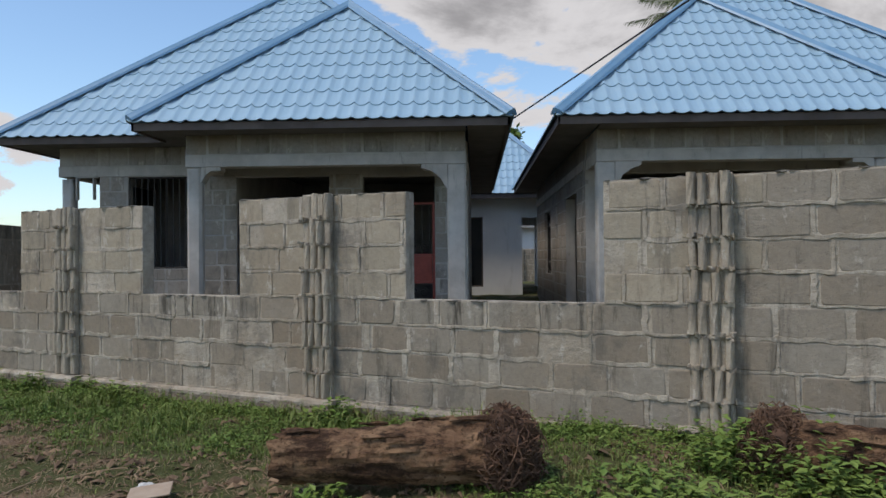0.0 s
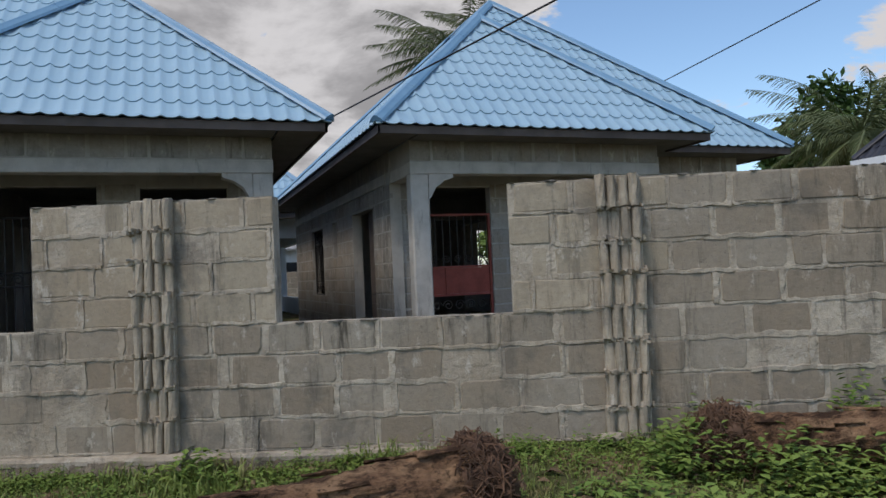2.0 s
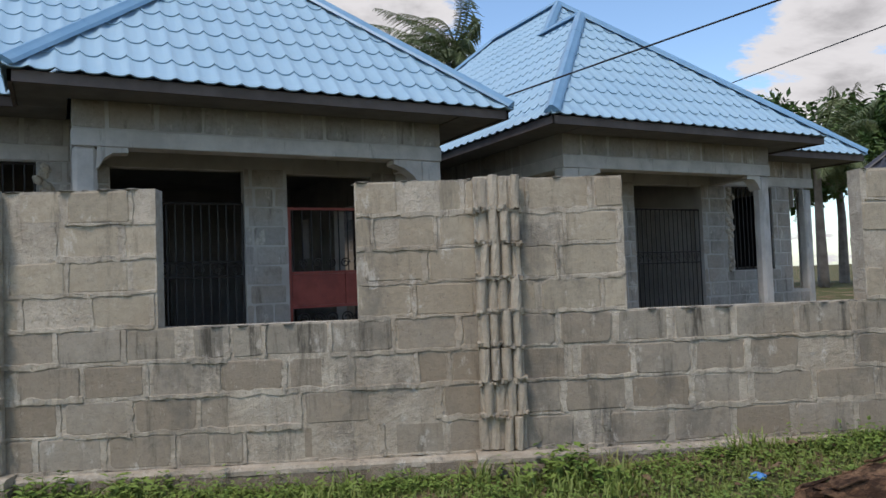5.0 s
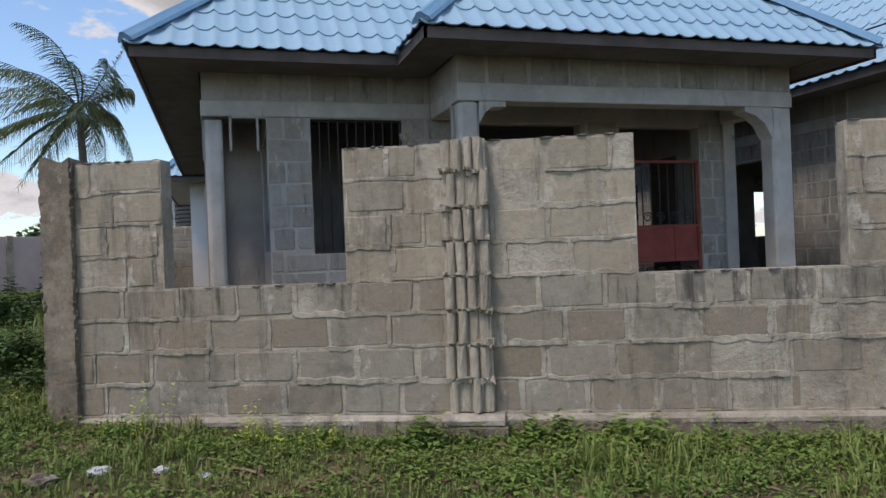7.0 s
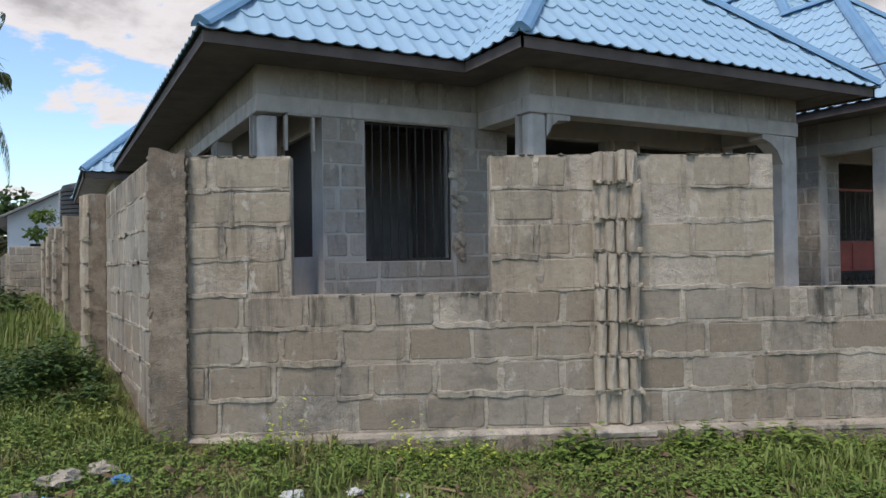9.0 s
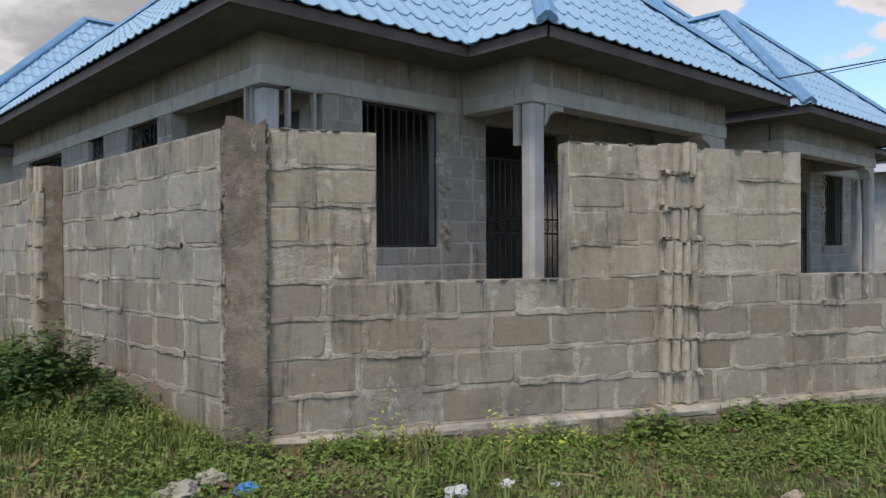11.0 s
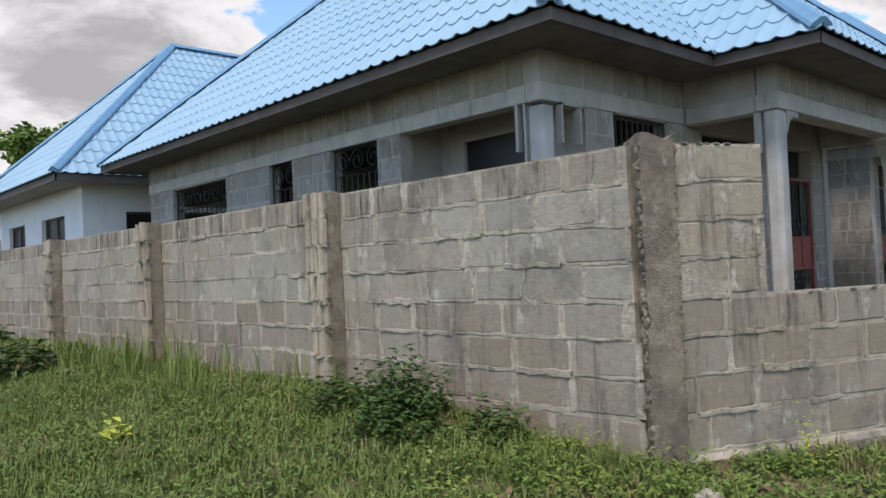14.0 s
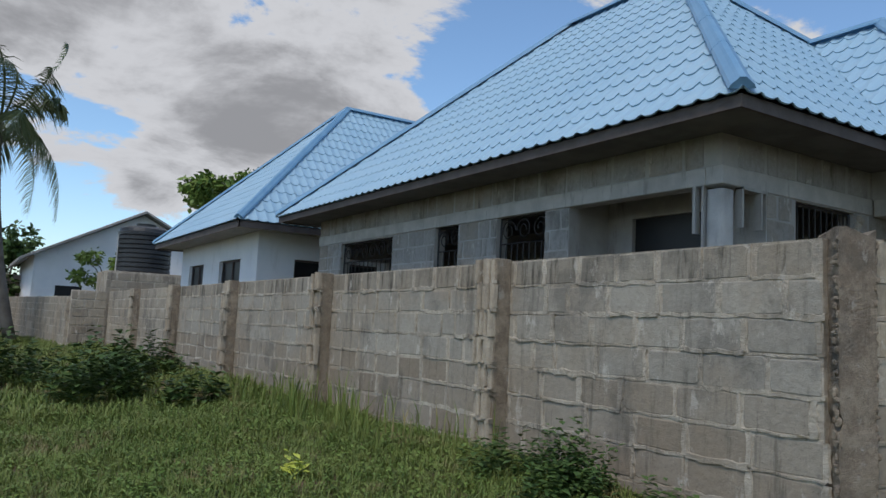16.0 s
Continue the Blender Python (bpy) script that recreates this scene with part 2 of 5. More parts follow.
M["grass"] = leaf_material("grass", (0.10, 0.155, 0.03), (0.185, 0.215, 0.056), (0.24, 0.20, 0.09))
M["weed"] = leaf_material("weed_leaf", (0.085, 0.155, 0.026), (0.17, 0.23, 0.05))
M["weed_pale"] = leaf_material("pale_weed_leaf", (0.14, 0.19, 0.03), (0.24, 0.26, 0.06))
M["leaf_dark"] = leaf_material("dark_leaf", (0.035, 0.075, 0.016), (0.07, 0.115, 0.028))
M["palm"] = leaf_material("palm_leaf", (0.075, 0.105, 0.04), (0.14, 0.16, 0.07))
M["yellow_leaf"] = leaf_material("yellow_leaf", (0.35, 0.42, 0.05), (0.45, 0.48, 0.08))
M["debris"] = leaf_material("dry_leaf", (0.30, 0.20, 0.12), (0.10, 0.065, 0.04), rough=0.9)
M["straw"] = leaf_material("straw", (0.32, 0.23, 0.13), (0.22, 0.15, 0.085))
M["trunk"] = plain("palm_trunk", (0.13, 0.11, 0.09), (0.2, 0.175, 0.15), 3, 0.95, 30, 0.8)
s = Surface("rotten_wood", 0.95, spec=0.1)
c = s.mix(s.ramp(s.noise(9, 8, 0.75, (0.35, 1, 1)), 0.42, 0.60), (0.06, 0.035, 0.023), (0.25, 0.145, 0.085))
c = s.mix(s.scale(s.ramp(s.noise(4, 7, 0.7, (0.5, 1, 1)), 0.48, 0.62), 0.8), c, (0.40, 0.25, 0.145))
c = s.mix(s.scale(s.ramp(s.noise(30, 5, 0.7), 0.52, 0.66), 0.7), c, (0.03, 0.02, 0.014))
s.colour(c)
s.bump(s.noise(24, 7, 0.75, (0.3, 1, 1)), 1.0, 0.04)
M["log"] = s.m
M["root"] = leaf_material("root_fibre", (0.075, 0.042, 0.028), (0.15, 0.088, 0.056), rough=0.95)


# ---- building helpers ----
def mesh_of(name, verts, faces, material, smooth=False):
    me = bpy.data.meshes.new(name)
    me.from_pydata([tuple(v) for v in verts], [], [tuple(f) for f in faces])
    me.materials.append(material)
    if smooth:
        me.polygons.foreach_set("use_smooth", [True] * len(me.polygons))
    me.update()
    return me


def part(name, bm, material, parent=None, label="", smooth=False):
    me = bpy.data.meshes.new(name)
    bmesh.ops.recalc_face_normals(bm, faces=bm.faces)
    bm.to_mesh(me)
    bm.free()
    me.materials.append(material)
    if smooth:
        me.polygons.foreach_set("use_smooth", [True] * len(me.polygons))
    ob = new(name, me)
    if parent:
        ob.parent = parent
        ob.matrix_parent_inverse = parent.matrix_basis.inverted()
    if label:
        tagged(ob, label)
    return ob


def adopt(ob, parent):
    ob.parent = parent
    ob.matrix_parent_inverse = parent.matrix_basis.inverted()
    return ob


def empty(name, x, y, z):
    ob = new(name)
    ob.matrix_basis = pose(x, y, z)
    return ob


def box(bm, x0, x1, y0, y1, z0, z1, bevel=0.0, turn=None):
    x0, x1 = min(x0, x1), max(x0, x1)
    y0, y1 = min(y0, y1), max(y0, y1)
    m = Matrix.Translation(((x0 + x1) / 2, (y0 + y1) / 2, (z0 + z1) / 2)) @ Matrix.Diagonal((x1 - x0, y1 - y0, z1 - z0, 1))
    if turn:
        m = turn @ m
    made = bmesh.ops.create_cube(bm, size=1, matrix=m)
    if bevel:
        edges = {e for v in made["verts"] for e in v.link_edges}
        bmesh.ops.bevel(bm, geom=list(edges), offset=bevel, segments=1, affect="EDGES")
    return bm


def boxed(*a, **k):
    return box(bmesh.new(), *a, **k)


def tube(bm, pts, r, sides=6, r_end=None, caps=True):
    """A round bar along points."""
    pts = [Vector(p) for p in pts]
    rings = []
    for i, p in enumerate(pts):
        d = (pts[min(i + 1, len(pts) - 1)] - pts[max(i - 1, 0)]).normalized()
        up = Vector((0, 0, 1)) if abs(d.z) < 0.9 else Vector((1, 0, 0))
        a = d.cross(up).normalized()
        b = d.cross(a)
        k = i / max(1, len(pts) - 1)
        rr = r if r_end is None else r + (r_end - r) * k
        rings.append([bm.verts.new(p + (a * math.cos(t) + b * math.sin(t)) * rr) for t in [2 * math.pi * j / sides for j in range(sides)]])
    for q, w in zip(rings, rings[1:]):
        for j in range(sides):
            bm.faces.new((q[j], q[(j + 1) % sides], w[(j + 1) % sides], w[j]))
    if caps:
        bm.faces.new(rings[0][::-1])
        bm.faces.new(rings[-1])
    return bm


def carve(u0, u1, z0, z1, holes):
    """The solid cells of a wall rectangle with rectangular holes."""
    us = sorted({u0, u1, *[min(max(h[i], u0), u1) for h in holes for i in (0, 1)]})
    cells = []
    for a, b in zip(us, us[1:]):
        if b - a < 1e-4:
            continue
        mid = (a + b) / 2
        cuts = sorted((max(h[2], z0), min(h[3], z1)) for h in holes if h[0] < mid < h[1])
        z = z0
        for lo, hi in cuts:
            if lo - z > 1e-4:
                cells.append((a, b, z, lo))
            z = max(z, hi)
        if z1 - z > 1e-4:
            cells.append((a, b, z, z1))
    return cells


COURSE = 0.2225


def lay_blocks(u0, u1, z0, z1, holes, length=0.405, joint=0.027, seed=1, course=COURSE):
    """Block rectangles of a wall in running bond, cut round its holes."""
    rnd = random.Random(seed)
    out, n = [], max(1, round((z1 - z0) / course))
    step = (z1 - z0) / n
    for i in range(n):
        a, b = z0 + i * step + joint / 2, z0 + (i + 1) * step - joint / 2
        u = u0 + joint / 2 - (0.5 * length if i % 2 else 0) - rnd.uniform(0, 0.12)
        while u < u1 - 0.05:
            w = length * rnd.choice((1, 1, 1, 1.04, 0.96, 0.52, 0.9)) - joint
            spans = [(max(u, u0 + 0.006), min(u + w, u1 - 0.006), a, b)]
            for h in holes:
                nxt = []
                for s0, s1, c0, c1 in spans:
                    if h[0] >= s1 or h[1] <= s0 or h[2] >= c1 - 0.01 or h[3] <= c0 + 0.01:
                        nxt.append((s0, s1, c0, c1))
                    elif h[2] > c0 + 0.09:
                        nxt.append((s0, s1, c0, h[2] - 0.008))
                    elif h[3] < c1 - 0.09:
                        nxt.append((s0, s1, h[3] + 0.008, c1))
                    else:
                        if h[0] - s0 > 0.05:
                            nxt.append((s0, h[0] - 0.005, c0, c1))
                        if s1 - h[1] > 0.05:
                            nxt.append((h[1] + 0.005, s1, c0, c1))
                spans = nxt
            out += [s for s in spans if s[1] - s[0] > 0.05 and s[3] - s[2] > 0.04]
            u += w + joint * rnd.uniform(0.9, 2.2)
    return out


def block_geometry(w, d, h, rnd, inset=0.007, soft=0.004):
    """A worn block centred on 0, its long face across x, with knocked-off corners."""
    v, f, cut = [], [], [min(rnd.choice((0.004, 0.007, 0.011, 0.014, 0.02)), w * 0.3) for _ in range(4)]
    wob = [(rnd.uniform(-0.007, 0.007), rnd.uniform(-0.006, 0.006)) for _ in range(8)]
    for y, k in ((-d / 2, inset), (-d / 2 + soft, 0), (d / 2, 0)):
        ring = []
        for c, (sx, sz) in enumerate(((-1, -1), (1, -1), (1, 1), (-1, 1))):
            two = [(sx * (w / 2 - k), sz * (h / 2 - k - cut[c])), (sx * (w / 2 - k - cut[c]), sz * (h / 2 - k))]
            ring += two if c in (0, 2) else two[::-1]
        v += [(x + wob[i][0], y, z + wob[i][1]) for i, (x, z) in enumerate(ring)]
    f.append(tuple(range(8)))
    f.append(tuple(range(23, 15, -1)))
    for r in range(2):
        for j in range(8):
            a, b = r * 8 + j, r * 8 + (j + 1) % 8
            f.append((a, a + 8, b + 8, b))
    return v, f


BLOCK_MESHES = {}


def block_object(parent, place, w, d, h, material, name="block", rnd=random.Random(3)):
    key = (round(w / 0.03), round(d, 2), round(h / 0.02), material.name, rnd.randrange(3))
    if key not in BLOCK_MESHES:
        v, f = block_geometry(key[0] * 0.03, d, key[2] * 0.02, rnd)
        BLOCK_MESHES[key] = (mesh_of("block", v, f, material), key[0] * 0.03, key[2] * 0.02)
    me, w0, h0 = BLOCK_MESHES[key]
    ob = new(name, me)
    ob.matrix_basis = place @ Matrix.Diagonal((w / w0, 1, h / h0, 1))
    return adopt(ob, parent)


def joined_blocks(name, rects, place, d, material, parent, seed=5):
    rnd = random.Random(seed)
    V, Fc = [], []
    for u0, u1, a, b in rects:
        v, f = block_geometry(u1 - u0, d, b - a, rnd)
        k = len(V)
        c = Vector(((u0 + u1) / 2, 0, (a + b) / 2))
        V += [place @ (Vector(p) + c) for p in v]
        Fc += [tuple(i + k for i in q) for q in f]
    ob = new(name, mesh_of(name, V, Fc, material))
    tagged(ob, kind="stuff")
    return adopt(ob, parent) if parent else ob


def bead_strip(V, Fc, place, pts, rnd, half, proud, upright=False):
    """Mortar squeezed out of a joint: a lumpy strip along points (u, z) on a wall's outer face."""
    last = None
    for u, z in pts:
        h0, h1 = half * rnd.uniform(0.55, 1.3), half * rnd.uniform(0.55, 1.3)
        out = proud * rnd.uniform(0.25, 1.0)
        k = len(V)
        for t, y in ((h0, 0.012), (h0 * 0.75, -out), (-h1 * 0.7, -out * rnd.uniform(0.7, 1.1)), (-h1, 0.012)):
            V.append(place @ (Vector((u - t, y, z)) if upright else Vector((u, y, z + t))))
        if last is not None:
            for q in range(3):
                Fc.append((last + q, last + q + 1, k + q + 1, k + q))
        last = k


def wall_beads(wall, rects, place, seed, half=0.016, proud=0.011, ends=()):
    """Bed and upright joints pointed roughly, with gaps where the mortar fell away."""
    rnd = random.Random(seed)
    V, Fc = [], []
    for u0, u1, a, b in rects:
        e0 = 0.0 if b > LOW and any(abs(u0 - e) < 0.04 for e in ends) else 0.02
        e1 = 0.0 if b > LOW and any(abs(u1 - e) < 0.04 for e in ends) else 0.02
        if rnd.random() < 0.86:
            n = max(2, int((u1 - u0 + 0.03) / 0.035))
            dz = rnd.uniform(-0.004, 0.006)
            bead_strip(V, Fc, place, [(u0 - e0 + (u1 - u0 + e0 + e1) * i / n, a - 0.012 + dz + 0.005 * math.sin(i * 0.9 + u0 * 7)) for i in range(n + 1)], rnd, half * rnd.choice((0.6, 1, 1.2, 1.7)), proud * rnd.choice((0.3, 0.5, 0.9, 1.5)))
        if rnd.random() < 0.8 and e1:
            bead_strip(V, Fc, place, [(u1 + 0.018 + rnd.uniform(-0.004, 0.004), a - 0.005 + (b - a + 0.01) * i / 5) for i in range(6)], rnd, half * rnd.choice((0.9, 1.3, 1.9)), proud * rnd.choice((0.35, 0.5, 0.9)), True)
    ob = new("mortar_bead", mesh_of("mortar_bead", V, Fc, M["mortar"]))
    tagged(adopt(ob, wall), kind="stuff")


def rough_bar(u0, u1, y0, y1, z0, z1, place, amp, seed):
    """A cast strip with an uneven top and front."""
    bm = bmesh.new()
    n = max(2, int((u1 - u0) / 0.07))
    rings = []
    for i in range(n + 1):
        u = u0 + (u1 - u0) * i / n
        o = [amp * (noise.noise((u * 2.3, q * 3.1, seed)) + 0.8 * noise.noise((u * 9, q * 5.3, seed))) for q in range(4)]
        rings.append([bm.verts.new(place @ Vector(p)) for p in ((u, y0 + o[0], z0), (u, y0 + o[1], (z0 + z1) / 2), (u, y0 + 0.012 + o[2], z1 + o[3] * 0.6 - 0.008), (u, y0 + 0.04, z1 + o[2] * 0.4), (u, y1, z1 + o[3] * 0.3), (u, y1, z0))])
    for p, q in zip(rings, rings[1:]):
        for j in range(6):
            bm.faces.new((p[j], p[(j + 1) % 6], q[(j + 1) % 6], q[j]))
    bm.faces.new(rings[0])
    bm.faces.new(rings[-1])
    return bm


# ---- ground ----
F0, FD, FN = Vector((0.921, 5.471)), Vector((0.9139, -0.4059)), Vector((0.4059, 0.9139))


def on_fence(s, off=0.0, z=0.0):
    p = F0 + FD * s + FN * off
    return Vector((p.x, p.y, z))


def step(a, b, x):
    t = min(1, max(0, (x - a) / (b - a)))
    return t * t * (3 - 2 * t)


def ground_z(x, y):
    p = Vector((x, y)) - F0
    s, off = p.dot(FD), p.dot(FN)
    near = step(-3.4, -0.2, off)
    z = near * (0.11 + 0.16 * step(-2.6, 0.8, s) + 0.08 * step(-6.0, -8.6, s))
    side = step(-10.6, -7.6, x) * step(8.2, 11.0, y)
    z = z * (1 - side) + side * 0.42
    far = step(9, 13, y) * step(-9.5, -13.0, x)
    z = max(z, far * 0.3)
    r = math.hypot(x + 3, y - 9)
    z += 0.035 * noise.noise((x * 0.9, y * 0.9, 0.3)) + 0.02 * noise.noise((x * 3.1, y * 3.1, 1.7))
    return z * (1 - step(40, 70, r)) + 0.1 * step(40, 70, r)


def build_ground():
    xs = [-1500, -500, -160, -80, -50, -36, -26, -20] + [-16 + 0.2 * i for i in range(126)] + [11, 14, 18, 24, 34, 50, 80, 160, 500, 1500]
    ys = [-1500, -500, -160, -60, -30, -16, -10, -6] + [-3 + 0.2 * i for i in range(126)] + [24, 27, 31, 36, 44, 55, 80, 160, 500, 1500]
    v = [(x, y, ground_z(x, y)) for y in ys for x in xs]
    n = len(xs)
    f = [(j * n + i, j * n + i + 1, (j + 1) * n + i + 1, (j + 1) * n + i) for j in range(len(ys) - 1) for i in range(n - 1)]
    ob = new("ground", mesh_of("ground", v, f, M["soil"], True))
    tagged(ob, "brown soil with patches of green ground cover", "ground", kind="structure")


build_ground()


# ---- boundary walls ----
TALL, LOW, FOOT, THICK = 2.04, 1.14, 0.255, 0.15
FENCE_HOLES = [(-7.89, -6.60, LOW, 3), (-4.69, -3.42, LOW, 3), (-1.64, 0.015, LOW, 3)]
FENCE_L, FENCE_R = -8.545, 7.6
ANG = math.degrees(math.atan2(FD.y, FD.x))
FENCE_M = pose(F0.x, F0.y, 0, 0, 0, ANG)


def core(name, u0, u1, z0, z1, holes, place, d, material):
    bm = bmesh.new()
    for a, b, lo, hi in carve(u0, u1, z0, z1, holes):
        box(bm, a, b, 0.004, d - 0.004, lo, hi, turn=place)
    bmesh.ops.remove_doubles(bm, verts=bm.verts, dist=1e-4)
    return part(name, bm, material)


def pilaster(name, place, height, foot, parent, seed, wide=0.30, out=0.0):
    """Stacked hollow blocks on end: a plain back and four fluted ribs a course, mortar squeezed between."""
    rnd = random.Random(seed)
    place = place @ pose(0, -out, 0)
    pil = part(name, boxed(-wide / 2, wide / 2, -0.055, out, foot, height - 0.01, 0.006, turn=place), M["concrete_raw"] if out else M["mortar"], parent)
    n = round((height - foot) / COURSE)
    st = (height - foot) / n
    for i in range(n):
        lo, hi = foot + i * st + 0.010, foot + (i + 1) * st - 0.010
        k = 4
        w = wide / k
        shift = rnd.uniform(-0.018, 0.018)
        for j in range(k):
            bm = bmesh.new()
            cx = -wide / 2 + w * (j + 0.5) + shift + rnd.uniform(-0.006, 0.006)
            half, depth = w * rnd.uniform(0.40, 0.49), rnd.choice((0.02, 0.045, 0.055, 0.065))
            prof = [(half * math.cos(q), -0.05 - depth * max(0.0, math.sin(q)) ** 0.6) for q in [math.pi - math.pi * m / 7 for m in range(8)]]
            lo2, hi2 = lo - rnd.uniform(0, 0.012), hi + rnd.uniform(-0.012, 0.01)
            lean = rnd.uniform(-0.006, 0.006)
            rows = []
            for q in range(4):
                t = q / 3
                rows.append([bm.verts.new(place @ Vector((cx + lean * t + x * (1 - 0.1 * rnd.random()), y * (1 + rnd.uniform(-0.05, 0.03)), lo2 + (hi2 - lo2) * t + rnd.uniform(-0.005, 0.005)))) for x, y in prof])
            for p, r in zip(rows, rows[1:]):
                for q in range(7):
                    bm.faces.new((p[q], p[q + 1], r[q + 1], r[q]))
            bm.faces.new(rows[0])
            bm.faces.new(rows[-1])
            part("rib", bm, M["rib"], pil)
        if i:
            V, Fc = [], []
            for proud, half in ((0.058, 0.022), (0.078, 0.013)):
                u = -wide / 2 - 0.012
                while u < wide / 2 - 0.03:
                    ln = rnd.uniform(0.07, 0.2)
                    dz = rnd.uniform(-0.02, 0.016)
                    bead_strip(V, Fc, place @ pose(0, -0.046, 0), [(min(u + ln * q / 6, wide / 2 + 0.012), lo - 0.010 + dz + rnd.uniform(-0.008, 0.008)) for q in range(7)], rnd, half, proud)
                    u += ln * rnd.uniform(0.8, 1.3)
            tagged(adopt(new("mortar_lump", mesh_of("mortar_lump", V, Fc, M["mortar"])), pil), kind="stuff")
    return pil


def fence_front():
    wall = core("wall_front", FENCE_L, FENCE_R, FOOT, TALL - 0.004, FENCE_HOLES, FENCE_M, THICK, M["mortar"])
    tagged(wall, "unplastered grey sandcrete block boundary wall with three gaps", "wall", kind="structure")
    rnd = random.Random(8)
    rects = lay_blocks(FENCE_L, FENCE_R, FOOT, TALL, FENCE_HOLES, seed=21)
    for u0, u1, a, b in rects:
        jog = rnd.uniform(-0.005, 0.005)
        um = (u0 + u1) / 2
        sill = b > LOW - 0.06 and b < LOW + 0.05 and any(h[0] - 0.1 < um < h[1] + 0.1 for h in FENCE_HOLES)
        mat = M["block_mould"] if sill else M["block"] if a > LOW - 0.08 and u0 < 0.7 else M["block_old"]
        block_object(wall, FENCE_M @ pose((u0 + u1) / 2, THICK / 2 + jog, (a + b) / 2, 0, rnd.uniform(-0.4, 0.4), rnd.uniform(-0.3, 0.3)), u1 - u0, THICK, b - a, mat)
    wall_beads(wall, rects, FENCE_M, 51, ends=[e for h in FENCE_HOLES for e in h[:2]])
    plinth = part("footing", rough_bar(FENCE_L - 0.25, FENCE_R, -0.06, THICK + 0.04, -0.3, FOOT - 0.035, FENCE_M, 0.022, 3.0), M["concrete_raw"], wall)
    part("footing_screed", rough_bar(FENCE_L - 0.2, FENCE_R, -0.05, THICK + 0.03, FOOT - 0.06, FOOT - 0.004, FENCE_M, 0.010, 7.0), M["mortar"], wall, "pale mortar skim on the footing")
    tagged(plinth, "rough concrete footing ledge under the wall")
    for k, s0 in enumerate((-5.78, -2.50, 0.76, 4.03)):
        p = FENCE_M @ pose(s0, 0, 0)
        pilaster("pilaster", p, TALL + 0.015, FOOT + 0.02, wall, 30 + k, 0.29)
        part("pad", rough_bar(-0.19, 0.21, -0.155, 0, FOOT - 0.045, FOOT + 0.015, p, 0.012, k + 1.5), M["mortar"], wall)
        part("pad", rough_bar(-0.23, 0.23, -0.18, 0, FOOT - 0.25, FOOT - 0.05, p, 0.016, k + 4.5), M["concrete_raw"], wall)
    # crusty mortar beads along the exposed tops
    rnd = random.Random(77)
    bm = bmesh.new()
    for a, b, z in [(FENCE_L, -7.89, TALL), (-7.89, -6.6, LOW), (-6.6, -4.69, TALL), (-4.69, -3.42, LOW), (-3.42, -1.64, TALL), (-1.64, 0.015, LOW), (0.015, FENCE_R, TALL)]:
        u = a + 0.03
        while u < b - 0.03:
            c = FENCE_M @ Vector((u, rnd.choice((0.01, 0.03, 0.08, 0.13)), z - 0.004))
            bmesh.ops.create_icosphere(bm, subdivisions=1, radius=1, matrix=Matrix.Translation(c) @ Matrix.Diagonal((rnd.uniform(0.02, 0.08), rnd.uniform(0.012, 0.03), rnd.uniform(0.004, 0.011), 1)))
            u += rnd.uniform(0.03, 0.1)
    crust = part("mortar_crust", bm, M["mould"], wall)
    tagged(crust, kind="stuff")


fence_front()

SIDE_LENGTH = 20.0


def fence_side():
    # local x runs from the far end to the near corner, local -y is the outer face
    place = pose(-7.09 - 0.036 * SIDE_LENGTH, 9.06 + SIDE_LENGTH, -0.0065 * SIDE_LENGTH, 0, -0.37, -90 + 2.06)
    length = SIDE_LENGTH
    top, foot = 2.035, 0.255
    wall = core("wall_side", 0, length, foot, top - 0.004, [], place, THICK, M["mortar"])
    tagged(wall, "long unplastered grey block boundary wall beside tall grass", "wall", kind="structure")
    rects = lay_blocks(0, length, foot, top - COURSE, [], length=0.44, seed=4)
    rects += lay_blocks(0, length, top - COURSE, top, [], length=0.375, joint=0.028, seed=9)
    rnd = random.Random(12)
    near = [r for r in rects if r[0] > length - 13.5]
    for u0, u1, a, b in near:
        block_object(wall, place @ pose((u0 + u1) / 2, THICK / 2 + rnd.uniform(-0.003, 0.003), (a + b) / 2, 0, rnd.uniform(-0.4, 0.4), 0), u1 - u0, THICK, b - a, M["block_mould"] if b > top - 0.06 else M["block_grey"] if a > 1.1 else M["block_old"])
    wall_beads(wall, near, place, 52)
    joined_blocks("blockwork", [r for r in rects if r[0] <= length - 13.5], place @ pose(0, THICK / 2, 0), THICK, M["block_loose"], wall)
    part("footing", boxed(0, length, -0.03, THICK + 0.03, -0.2, foot - 0.004, 0.01, turn=place), M["mortar"], wall)
    for k, y in enumerate((2.8, 6.2, 9.6, 13.0, 16.4)):
        p = place @ pose(length - y, 0, 0)
        pilaster("pilaster", p, top + 0.02, 0.27, wall, 60 + k, 0.24, 0.1)


fence_side()


